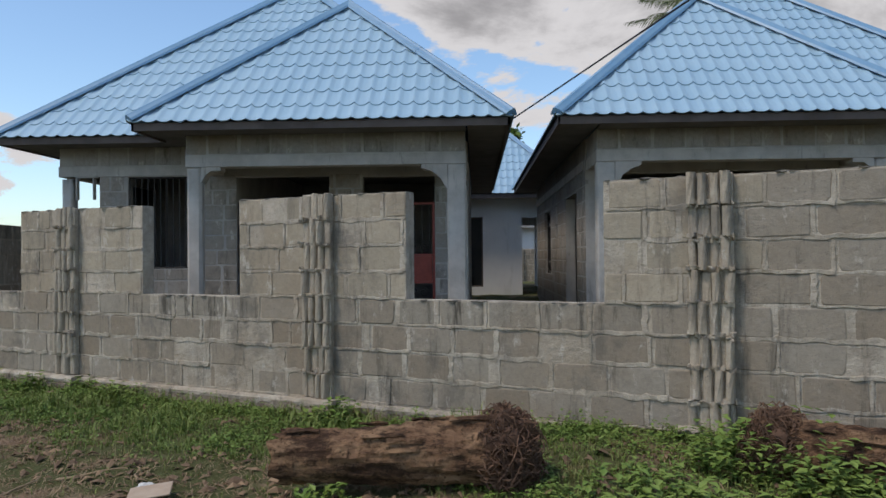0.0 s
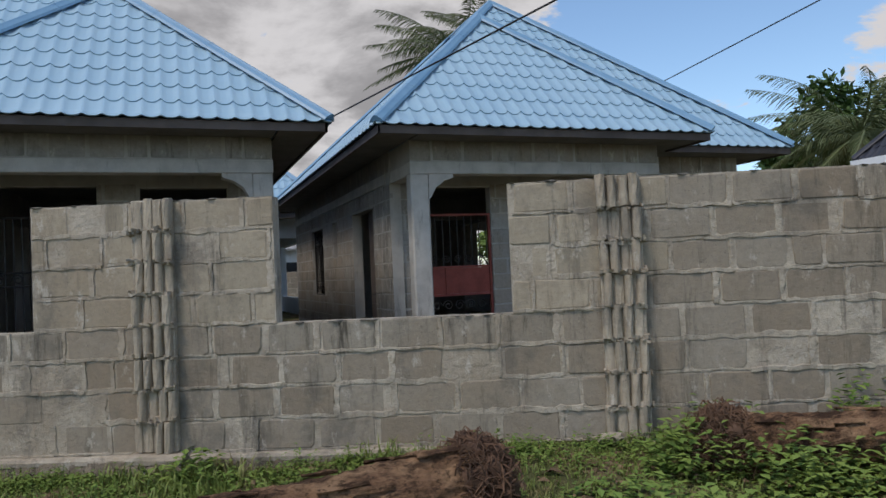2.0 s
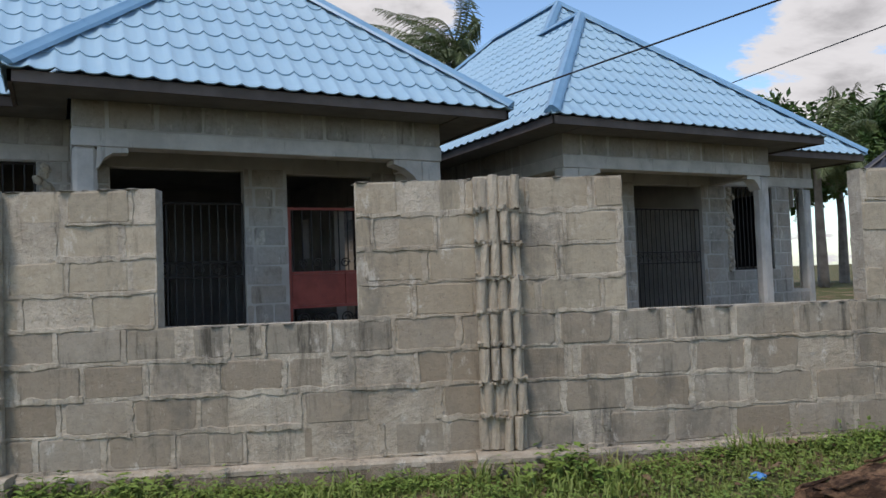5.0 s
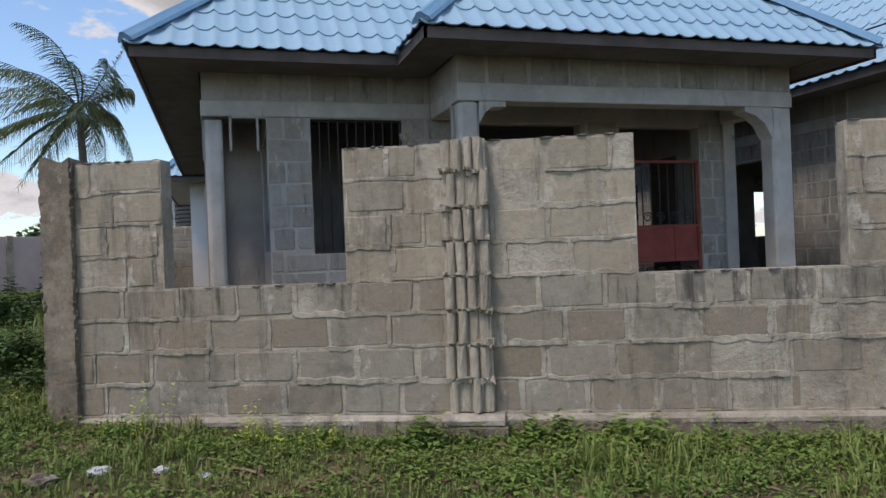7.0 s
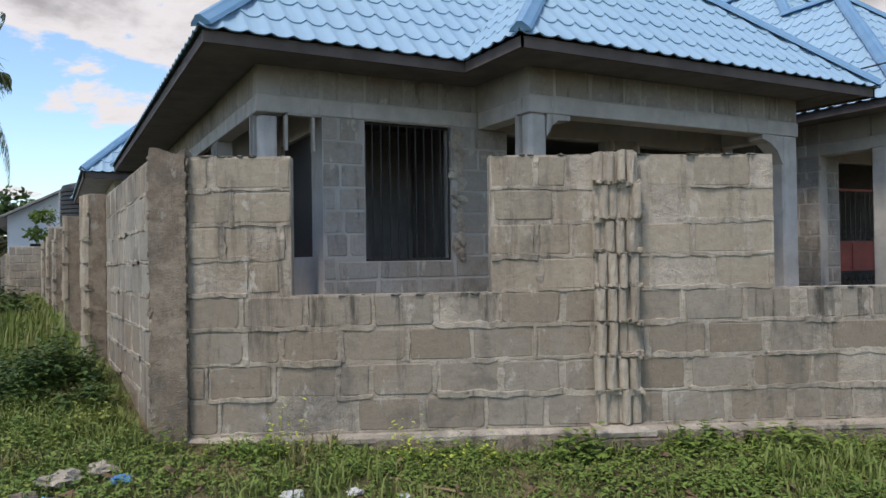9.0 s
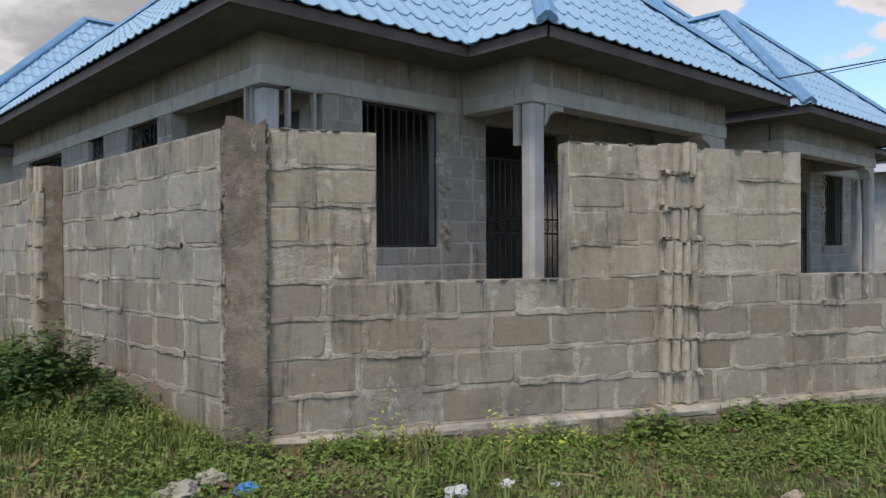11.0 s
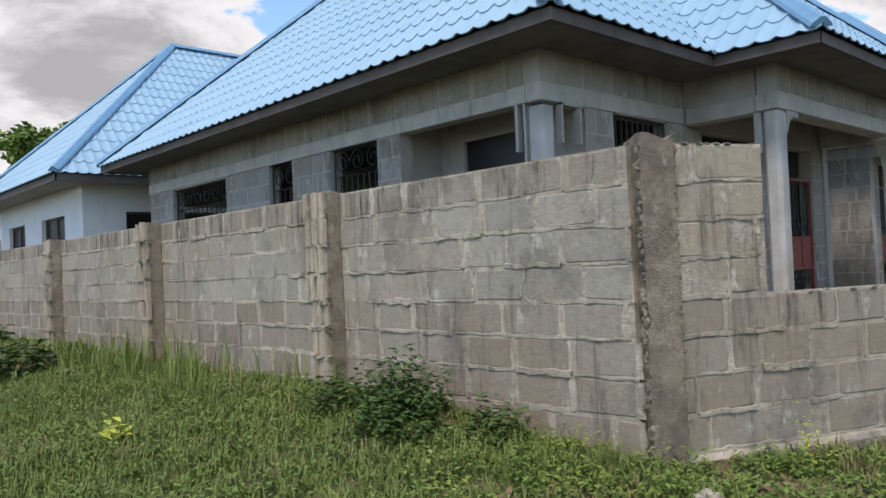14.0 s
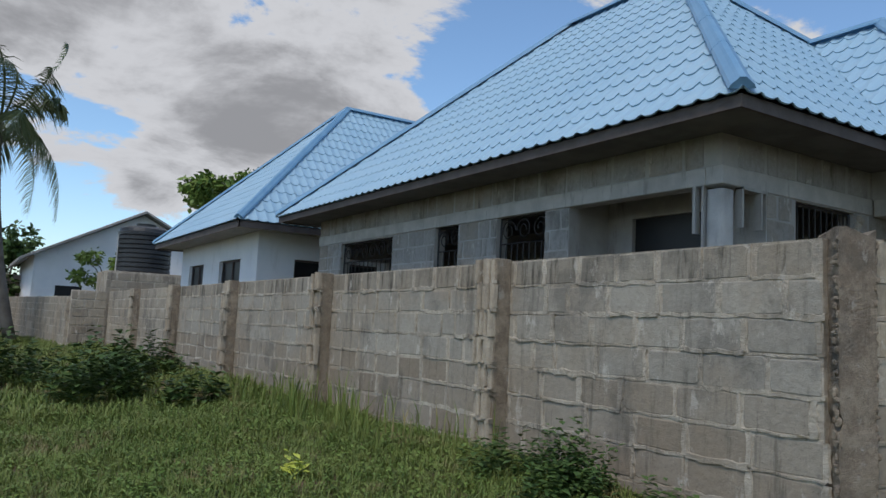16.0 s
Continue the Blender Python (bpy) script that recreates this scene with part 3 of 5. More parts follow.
def corner_pier():
    c = FENCE_M @ Vector((-8.615, 0.02, 0))
    pier = empty("corner_pier", c.x, c.y, 0.0)
    tagged(pier, "rough cast concrete corner post of the boundary wall", "post")
    bm = bmesh.new()
    rnd = random.Random(2)
    ring = []
    n = 60
    pts = []
    for a, b in (((-0.15, -0.05), (0.075, -0.05)), ((0.075, -0.05), (0.075, 0.2)), ((0.075, 0.2), (-0.10, 0.2)), ((-0.10, 0.2), (-0.15, -0.05))):
        pts += [(a[0] + (b[0] - a[0]) * k / 4, a[1] + (b[1] - a[1]) * k / 4) for k in range(4)]
    for i in range(n + 1):
        z = 0.1 + (2.06 - 0.1) * i / n
        rr = []
        for x, y in pts:
            q = FENCE_M @ Vector((-8.615 + x, y, z))
            o = 0.016 * noise.noise((q.x * 9, q.y * 9, q.z * 7)) + 0.012 * noise.noise((q.x * 31, q.y * 31, q.z * 31)) - (0.02 if i in (28, 29) else 0)
            rr.append(bm.verts.new(FENCE_M @ Vector((-8.615 + x * (1 + o * 6), y * (1 + o * 4), z + (rnd.uniform(-0.02, 0.03) if i == n else 0)))))
        ring.append(rr)
    m = len(pts)
    for a, b in zip(ring, ring[1:]):
        for j in range(m):
            bm.faces.new((a[j], a[(j + 1) % m], b[(j + 1) % m], b[j]))
    bm.faces.new(ring[-1])
    part("shaft", bm, M["concrete_raw"], pier)
    bm = bmesh.new()
    for u in (-8.765, -8.54):
        for i in range(110):
            z = rnd.uniform(0.25, 2.05)
            q = FENCE_M @ Vector((u + rnd.uniform(-0.012, 0.012), -0.035 + rnd.uniform(-0.012, 0.02), z))
            bmesh.ops.create_icosphere(bm, subdivisions=1, radius=1, matrix=Matrix.Translation(q) @ Matrix.Diagonal((rnd.uniform(0.005, 0.013), rnd.uniform(0.010, 0.020), rnd.uniform(0.006, 0.03), 1)))
    tagged(part("mortar_seam", bm, M["concrete_raw"], pier), kind="stuff")
    part("base", rough_bar(-8.80, -8.42, -0.1, 0.25, -0.1, 0.22, FENCE_M, 0.03, 9.0), M["concrete_raw"], pier)


corner_pier()


# ---- roofs ----
TILE_W, TILE_L = 0.186, 0.345


def tile_sheet(name, origin, u, w, run, slope_k, clips, parent, material=None):
    """Pressed tile-profile roof sheet. origin: a corner of the eave; u: along the eave; run: horizontal depth.
    slope_k: rise over run. clips: (point, normal) half spaces to cut away."""
    u = Vector(u).normalized()
    inward = Vector((-u.y, u.x, 0))
    if run < 0:
        inward, run = -inward, -run
    v = (inward + Vector((0, 0, slope_k))).normalized()
    n = u.cross(v)
    if n.z < 0:
        n = -n
    S = run * math.sqrt(1 + slope_k ** 2)
    per = 8
    cols = int(math.ceil(w / TILE_W)) * per
    rows = int(math.ceil(S / TILE_L))
    V, Fc = [], []
    origin = Vector(origin)
    for r in range(rows):
        base = len(V)
        for lvl in range(4):
            for c in range(cols + 1):
                ph = (c / per) % 1.0
                x = min(c / per * TILE_W, w)
                dip = math.cos(2 * math.pi * ph)
                wave = 0.016 * max(0.0, dip) ** 1.5 - 0.003 * max(0.0, -dip)
                sag = -0.050 * (1 - abs(2 * ph - 1) ** 2.4)
                lo, hi = r * TILE_L + sag, (r + 1) * TILE_L + sag
                if r == 0:
                    lo = sag * 0.3
                if lvl == 0:
                    y, h = lo, -0.005
                elif lvl == 1:
                    y, h = lo - 0.003, 0.008
                elif lvl == 2:
                    y, h = lo + 0.03, 0.0078
                else:
                    y, h = hi, -0.005
                V.append(origin + u * x + v * min(y, S) + n * (wave + h))
        k = cols + 1
        for lvl in range(3):
            for c in range(cols):
                a = base + lvl * k + c
                Fc.append((a, a + 1, a + k + 1, a + k))
    me = mesh_of(name, V, Fc, material or M["roof"])
    bm = bmesh.new()
    bm.from_mesh(me)
    bpy.data.meshes.remove(me)
    bmesh.ops.remove_doubles(bm, verts=bm.verts, dist=5e-4)
    for p, nn in clips:
        bmesh.ops.bisect_plane(bm, geom=bm.verts[:] + bm.edges[:] + bm.faces[:], plane_co=p, plane_no=nn, clear_outer=True)
    me = bpy.data.meshes.new(name)
    bm.normal_update()
    flip = [f for f in bm.faces if f.normal.dot(n) < -0.2]
    if flip:
        bmesh.ops.reverse_faces(bm, faces=flip)
    for f in bm.faces:
        f.smooth = True
    for e in bm.edges:
        if len(e.link_faces) == 2 and e.calc_face_angle() > 0.7:
            e.smooth = False
    bm.to_mesh(me)
    bm.free()
    me.materials.append(material or M["roof"])
    ob = new(name, me)
    return adopt(ob, parent)


def ridge_cap(a, b, parent, r=0.075, material=None, name="ridge_cap"):
    """A folded metal strip over a hip or ridge."""
    a, b = Vector(a), Vector(b)
    d = (b - a).normalized()
    side = d.cross(Vector((0, 0, 1))).normalized()
    up = side.cross(d)
    prof = [(-1.25, -0.62), (-1.05, -0.2), (-0.55, 0.22), (-0.3, 0.5), (0.3, 0.5), (0.55, 0.22), (1.05, -0.2), (1.25, -0.62)]
    bm = bmesh.new()
    n = max(1, int((b - a).length / 1.0))
    rings = []
    for i in range(n + 1):
        p = a + (b - a) * i / n
        for k in ((1.0, 1.05) if 0 < i < n else (1.0,)):
            rings.append([bm.verts.new(p + (side * x + up * z) * r * k) for x, z in prof])
    for q, w in zip(rings, rings[1:]):
        for j in range(len(prof) - 1):
            bm.faces.new((q[j], q[j + 1], w[j + 1], w[j]))
    bm.faces.new(rings[0])
    bm.faces.new(rings[-1])
    return part(name, bm, material or M["ridge"], parent)


def fascia(bm, a, b, z0, z1, t=0.03):
    """A board on edge between two plan points."""
    a, b = Vector((*a, 0)), Vector((*b, 0))
    d = (b - a)
    m = Matrix.Translation(a) @ pose(0, 0, 0, 0, 0, math.degrees(math.atan2(d.y, d.x)))
    box(bm, -t / 2, d.length + t / 2, -t / 2, t / 2, z0, z1, turn=m)


def scroll(cx, cz, r, turns, hand, plane):
    pts = []
    for i in range(int(18 * turns) + 1):
        t = i / 18 * 2 * math.pi
        rr = r * (1 - 0.75 * i / (18 * turns))
        pts.append(plane(cx + hand * rr * math.cos(t), cz + rr * math.sin(t)))
    return pts


def grille(name, plane, u0, u1, z0, z1, parent, scrolls=True, material=None, bars=7):
    """A wrought window guard: frame, upright bars, scrolls at head and foot. plane(u, z) gives a place."""
    material = material or M["iron"]
    bm = bmesh.new()
    for a, b in (((u0, z0), (u1, z0)), ((u1, z0), (u1, z1)), ((u1, z1), (u0, z1)), ((u0, z1), (u0, z0))):
        tube(bm, [plane(*a), plane(*b)], 0.014, 4)
    g = part(name, bm, material, parent)
    w = (u1 - u0)
    foot, head = (z0 + 0.26, z1 - 0.3) if scrolls else (z0, z1)
    for i in range(1, bars + 1):
        x = u0 + w * i / (bars + 1)
        part("bar", tube(bmesh.new(), [plane(x, foot), plane(x, head)], 0.008, 5), material, g)
    if scrolls:
        k = max(2, round(w / 0.3))
        for z, lo, hi in ((head, head, z1), (foot, z0, foot)):
            part("rail", tube(bmesh.new(), [plane(u0, z), plane(u1, z)], 0.009, 4), material, g)
            for i in range(k):
                cx = u0 + w * (i + 0.5) / k
                r = min(w / k * 0.46, (hi - lo) * 0.46)
                part("scroll", tube(bmesh.new(), scroll(cx, (lo + hi) / 2, r, 1.6, 1 if i % 2 else -1, plane), 0.008, 4), material, g)
    return g


# ---- the two grey houses ----
def wall_run(name, axis, at, t, u0, u1, z0, z1, holes, parent, own=False, seed=1, tall_blocks=2.69):
    """A block wall along x or y with its outer face at 'at' and thickness t inward."""
    bm = bmesh.new()
    for a, b, lo, hi in carve(u0, u1, z0, z1, holes):
        if axis == "x":
            box(bm, a, b, at + 0.004 * (1 if t > 0 else -1), at + t, lo, hi)
        else:
            box(bm, at + 0.004 * (1 if t > 0 else -1), at + t, a, b, lo, hi)
    bmesh.ops.remove_doubles(bm, verts=bm.verts, dist=1e-4)
    w = part(name, bm, M["render"], parent)
    rects = lay_blocks(u0, u1, z0, tall_blocks, holes, seed=seed, joint=0.02)
    rects += lay_blocks(u0, u1, tall_blocks + 0.15, z1, [], seed=seed + 1, joint=0.02)
    depth = 0.05
    mid = at + (depth / 2 - 0.001) * (1 if t > 0 else -1)
    place = pose(0, mid, 0) if axis == "x" else pose(mid, 0, 0, 0, 0, 90)
    if own:
        for a, b, lo, hi in rects:
            block_object(w, place @ pose((a + b) / 2, 0, (lo + hi) / 2), b - a, depth, hi - lo, M["block_house_own"])
    else:
        joined_blocks("blockwork", rects, place, depth, M["block_house"], w, seed)
    return w


def grey_house(mirror):
    X = (lambda x: 1.45 - x) if mirror else (lambda x: x)
    sg = -1 if mirror else 1
    H = empty("house", X(-3.07), 14.6, 0.2)
    tagged(H, "unfinished grey block bungalow with blue tile-profile metal roof" + (" beside its twin" if mirror else ""), "house")
    zt, fl = 3.12, 0.38
    own = not mirror
    # front wall (also the back of the porch)
    holes = [(-5.83, -5.44, 1.0, 2.70), (-5.02, -4.09, 1.35, 2.68), (-3.43, -2.08, fl, 2.66), (-1.60, -0.57, fl, 2.64)]

    def hx(hs):
        return [(min(X(a), X(b)), max(X(a), X(b)), c, d) for a, b, c, d in hs]

    def run(name, a, b, holes, seed, at=10.55, t=0.16):
        return wall_run(name, "x", at, t, min(X(a), X(b)), max(X(a), X(b)), 0.1, zt, hx(holes), H, own, seed)

    run("wall", -5.83, -0.12, holes, 3)
    # outer side: open veranda, then guarded windows
    left = [(10.75, 12.36, 1.0, 2.70), (12.73, 13.58, 1.45, 2.70), (14.38, 14.93, 1.75, 2.69), (16.08, 17.81, 1.45, 2.67)]
    wall_run("wall", "y", X(-6.03), 0.16 * sg, 10.73, 18.72, 0.1, zt, left, H, own, 13)
    right = [(11.46, 12.81, fl, 2.45), (14.05, 14.42, 1.8, 2.45), (15.37, 16.6, 1.1, 2.42)]
    wall_run("wall", "y", X(-0.10), -0.16 * sg, 10.52, 18.72, 0.1, zt, right, H, False, 17)
    back_holes = [(-5.77, -4.72, 1.4, 2.5), (-1.75, -0.9, 0.9, 2.5)]
    wall_run("wall", "x", 18.72, -0.16, min(X(-6.03), X(-0.1)) , max(X(-6.03), X(-0.1)), 0.1, zt, hx(back_holes), H, False, 19)
    # inside
    bm = bmesh.new()
    box(bm, X(-5.86), X(-0.27), 10.72, 18.55, 0.1, fl)
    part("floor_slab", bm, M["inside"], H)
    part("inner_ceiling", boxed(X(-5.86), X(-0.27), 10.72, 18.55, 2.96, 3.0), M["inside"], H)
    bm = bmesh.new()
    box(bm, X(-5.86), X(-3.63), 12.45, 12.57, fl, 2.955)
    part("partition", bm, M["render"], H)
    bm = bmesh.new()
    for a, b, lo, hi in carve(10.72, 12.44, fl, 2.955, [(11.0, 12.1, 1.4, 2.62)]):
        box(bm, X(-5.40), X(-5.28), a, b, lo, hi)
    part("partition", bm, M["render"], H)
    bm = bmesh.new()
    for a, b, lo, hi in carve(10.72, 18.55, fl, 2.955, [(13.6, 14.88, fl, 2.5), (15.1, 16.5, fl, 2.5)]):
        box(bm, X(-3.62), X(-3.50), a, b, lo, hi)
    part("partition", bm, M["render"], H)
    bm = bmesh.new()
    for a, b, lo, hi in carve(min(X(-3.49), X(-0.27)), max(X(-3.49), X(-0.27)), fl, 2.955, hx([(-3.49, -2.3, fl, 2.5)])):
        box(bm, a, b, 14.9, 15.02, lo, hi)
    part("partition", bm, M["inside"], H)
    # corner veranda column, a little rounded, with formwork boards
    cx, cy = X(-5.93), 10.64
    col = bmesh.new()
    rr = []
    for z in (0.1, 1.0, 2.0, 2.66):
        rr.append([col.verts.new((cx + 0.088 * math.cos(t) * (1 + 0.16 * math.cos(4 * t) * -1), cy + 0.088 * math.sin(t) * (1 - 0.16 * math.cos(4 * t)), z)) for t in [2 * math.pi * j / 16 for j in range(16)]])
    for a, b in zip(rr, rr[1:]):
        for j in range(16):
            col.faces.new((a[j], a[(j + 1) % 16], b[(j + 1) % 16], b[j]))
    col.faces.new(rr[-1])
    part("column", col, M["concrete"], H, "pale cast concrete corner column", True)
    for dx, w2, z0 in ((0.14, 0.025, 2.36), (0.395, 0.02, 2.36)):
        part("formwork_board", boxed(X(-5.93 + dx), X(-5.93 + dx + w2), 10.535, 10.60, z0, 2.70), M["render"], H)
    part("formwork_board", boxed(X(-5.79), X(-5.45), 10.535, 10.60, 2.675, 2.70), M["render"], H)
    part("formwork_board", boxed(X(-6.04), X(-5.98), 10.80, 10.83, 2.30, 2.70), M["render"], H)
    # ring beams, slightly proud
    part("beam", boxed(X(-6.045), X(-3.80), 10.535, 10.70, 2.69, 2.845, 0.008), M["concrete"], H, "grey concrete ring beam")
    part("beam", boxed(X(-6.047), X(-5.88), 10.702, 18.735, 2.69, 2.84, 0.008), M["concrete"], H)
    part("beam", boxed(X(-0.085), X(-0.25), 10.702, 18.735, 2.69, 2.84, 0.008), M["concrete"], H)
    part("wall_block_band", boxed(X(-6.03), X(-5.83), 10.55, 10.73, 2.842, zt), M["render"], H)
    # porch: columns, haunched front beam, side beams and blocks over them
    fy = 9.60
    part("porch_column", boxed(X(-3.79), X(-3.59), fy + 0.004, fy + 0.16, 0.1, 2.70, 0.035), M["concrete"], H, "square grey concrete porch column")
    part("porch_column", boxed(X(-0.36), X(-0.115), fy + 0.004, fy + 0.2, 0.1, 2.70, 0.02), M["concrete"], H, "square grey concrete porch column")
    bm = bmesh.new()
    box(bm, X(-3.80), X(-0.11), fy - 0.012, fy + 0.215, 2.69, 2.845, 0.008)
    for inner, d, k in ((-3.59, 1, 0.62), (-0.36, -1, 1.0)):
        arc = [(inner, 2.692), (inner + d * 0.33 * k ** 0.5, 2.692), (inner + d * 0.33 * k ** 0.5, 2.692 - 0.05), (inner + d * 0.2 * k, 2.692 - 0.09 * k), (inner + d * 0.09 * k, 2.692 - 0.17 * k), (inner + d * 0.03 * k, 2.692 - 0.28 * k), (inner - d * 0.01, 2.692 - 0.33 * k)]
        fr = [bm.verts.new((X(x), fy + 0.004, z)) for x, z in arc]
        bk = [bm.verts.new((X(x), fy + 0.19, z)) for x, z in arc]
        for j in range(len(arc)):
            k = (j + 1) % len(arc)
            bm.faces.new((fr[j], fr[k], bk[k], bk[j]))
        bm.faces.new(fr)
        bm.faces.new(bk[::-1])
    part("porch_beam", bm, M["concrete"], H, "grey concrete porch beam with curved haunches")
    for xa, xb in ((-3.79, -3.60), (-0.30, -0.115)):
        part("porch_side_beam", boxed(X(xa), X(xb), fy + 0.217, 10.53, 2.68, 2.84, 0.008), M["concrete"], H)
        part("porch_gable_wall", boxed(X(xa + 0.01), X(xb - 0.01), fy + 0.21, 10.546, 2.842, zt), M["render"], H)
    wall_run("porch_header", "x", fy, 0.19, min(X(-3.79), X(-0.12)), max(X(-3.79), X(-0.12)), 2.846, zt, [], H, False, 23, 2.70)
    part("porch_floor", boxed(X(-3.8), X(-0.1), fy - 0.05, 10.545, 0.0, fl - 0.004), M["concrete"], H)
    part("porch_side_board", boxed(X(-3.80), X(-3.76), 9.765, 9.83, 2.30, 2.68), M["render"], H)
    part("porch_ceiling", boxed(X(-3.58), X(-0.32), fy + 0.23, 10.54, 2.98, 3.02), M["soffit"], H)
    # rough stone edge beside the guarded window
    bm = bmesh.new()
    rnd = random.Random(6)
    for i in range(22):
        q = (X(-4.03 + rnd.uniform(-0.05, 0.07)), 10.535 + rnd.uniform(0, 0.03), 1.36 + i * 0.06)
        bmesh.ops.create_icosphere(bm, subdivisions=1, radius=1, matrix=Matrix.Translation(q) @ pose(0, 0, 0, 0, rnd.uniform(0, 90), 0) @ Matrix.Diagonal((rnd.uniform(0.05, 0.09), 0.04, rnd.uniform(0.04, 0.07), 1)))
    part("toothed_edge", bm, M["mortar"], H, "ragged mortar and stone edge")
    # guards and gates
    door = part("door", boxed(X(-0.20), X(-0.24), 11.47, 12.10, fl + 0.01, 2.44, 0.004), M["timber_dark"], H, "dark timber side door leaf")
    for k in range(3):
        part("door_panel", boxed(X(-0.185), X(-0.198), 11.58, 12.00, 0.5 + k * 0.66, 1.02 + k * 0.66, 0.004), M["timber_dark"], door)
    part("inner_pane", boxed(X(-5.35), X(-5.33), 11.0, 12.1, 1.4, 2.62), M["glass_dark"], H, "dark inner window")
    px = lambda at: (lambda u, z: Vector((X(u), at, z)))
    py = lambda at: (lambda u, z: Vector((X(at), u, z)))
    grille("window_guard", px(10.60), -5.02, -4.10, 1.36, 2.67, H, False, bars=9)
    grille("window_guard", py(-5.97), 12.74, 13.57, 1.46, 2.69, H)
    grille("window_guard", py(-5.97), 14.39, 14.92, 1.76, 2.68, H, bars=3)
    grille("window_guard", py(-5.97), 16.09, 17.80, 1.46, 2.66, H, bars=11)
    grille("window_guard", py(-0.17), 15.38, 16.59, 1.11, 2.41, H, bars=7)
    guard = grille("door_guard", px(10.62), -3.42, -2.09, fl, 2.30, H, False, bars=14)
    for z in (1.50, 1.66):
        part("rail", tube(bmesh.new(), [px(10.62)(-3.42, z), px(10.62)(-2.09, z)], 0.011, 4), M["iron"], guard)
    for i in range(7):
        part("scroll", tube(bmesh.new(), scroll(-3.32 + i * 0.19, 1.58, 0.065, 1.4, 1 if i % 2 else -1, px(10.61)), 0.007, 4), M["iron"], guard)
    gate = part("gate", boxed(X(-1.595), X(-1.560), 10.58, 10.62, fl, 2.27), M["red_iron"], H, "rust-red steel gate with solid mid panel")
    for a, b, lo, hi in ((-0.61, -0.575, fl, 2.27), (-1.559, -0.611, 2.235, 2.265), (-1.559, -0.611, 1.50, 1.53), (-1.559, -0.611, 1.11, 1.14), (-0.92, -0.885, 1.14, 1.50), (-1.559, -0.611, fl, fl + 0.04)):
        part("gate_rail", boxed(X(a), X(b), 10.58, 10.62, lo, hi), M["red_iron"], gate)
    for a, b in ((-1.553, -0.922), (-0.883, -0.617)):
        part("gate_panel", boxed(X(a), X(b), 10.59, 10.602, 1.142, 1.498), M["red_iron"], gate)
    for i in range(9):
        x = -1.53 + i * 0.11
        if abs(x + 0.9) > 0.03:
            part("bar", tube(bmesh.new(), [(X(x), 10.60, 1.53), (X(x), 10.60, 2.235)], 0.008, 5), M["iron"], gate)
    for i in range(5):
        part("scroll", tube(bmesh.new(), scroll(-1.42 + i * 0.17, 0.98, 0.075, 1.5, 1 if i % 2 else -1, px(10.60)), 0.008, 4), M["iron"], gate)
        part("scroll", tube(bmesh.new(), scroll(-1.42 + i * 0.17, 1.62, 0.06, 1.5, 1 if i % 2 else -1, px(10.60)), 0.007, 4), M["iron"], gate)

    # roof
    K, E = 0.92, 3.19
    L, R, FM, FP, BK = -6.63, 0.47, 9.93, 9.0, 19.32
    half, ph = (R - L) / 2, (R + 0.0 + 4.29) / 2
    cxm, cxp = (L + R) / 2, (R - 4.29) / 2
    zr, zp = E + K * half, E + K * ph

    def P(x, y, z):
        return Vector((X(x), y, z))

    def N(x, y):
        return Vector((sg * x, y, 0))

    u = Vector((sg, 0, 0))
    w = R - L
    # main front, clipped by its two hips
    tile_sheet("roof", P(L, FM, E), u, w, half * sg, K, [(P(L, FM, 0), N(-1, 1)), (P(R, FM, 0), N(1, 1))], H)
    # outer slope
    tile_sheet("roof", P(L, FM, E), (0, 1, 0), BK - FM, -half * sg, K, [(P(L, FM, 0), N(1, -1)), (P(L, BK, 0), N(1, 1))], H)
    # inner slope, shared by porch and main roof
    tile_sheet("roof", P(R, FP, E), (0, 1, 0), BK - FP, half * sg, K, [(P(R, FP, 0), N(-1, -1)), (P(R, BK, 0), N(-1, 1)), (Vector((0, 0, zp)), Vector((0, 0, 1)))], H)
    tile_sheet("roof", P(R, FP, E), (0, 1, 0), BK - FP, half * sg, K, [(P(R, FM, 0), N(-1, -1)), (P(R, BK, 0), N(-1, 1)), (Vector((0, 0, zp)), Vector((0, 0, -1)))], H)
    # back slope
    tile_sheet("roof", P(L, BK, E), u, w, -half * sg, K, [(P(L, BK, 0), N(-1, -1)), (P(R, BK, 0), N(1, -1))], H)
    # porch front and outer slope
    tile_sheet("roof", P(-4.29, FP, E + 0.003), u, 2 * ph, ph * sg, K, [(P(-4.29, FP, 0), N(-1, 1)), (P(R, FP, 0), N(1, 1))], H)
    tile_sheet("roof", P(-4.29, FP, E + 0.003), (0, 1, 0), 3.4, -ph * sg, K, [(P(-4.29, FP, 0), N(1, -1)), (P(-4.29, FM, 0), N(-1, 1))], H)
    yv = FM + (zp - E) / K
    up = 0.05
    ridge_cap(P(L, FM, E + up), P(cxm, FM + half, zr + up), H)
    ridge_cap(P(cxm, FM + half, zr + up), P(cxm, BK - half, zr + up), H)
    ridge_cap(P(L, BK, E + up), P(cxm, BK - half, zr + up), H)
    ridge_cap(P(R, BK, E + up), P(cxm, BK - half, zr + up), H)
    ridge_cap(P(R + (zp - E) / -K, yv, zp + up), P(cxm, FM + half, zr + up), H)
    ridge_cap(P(-4.29, FP, E + up), P(cxp, FP + ph, zp + up), H)
    ridge_cap(P(R, FP, E + up), P(cxp, FP + ph, zp + up), H)
    ridge_cap(P(cxp, FP + ph, zp + up), P(cxp, yv + 0.1, zp + up), H)
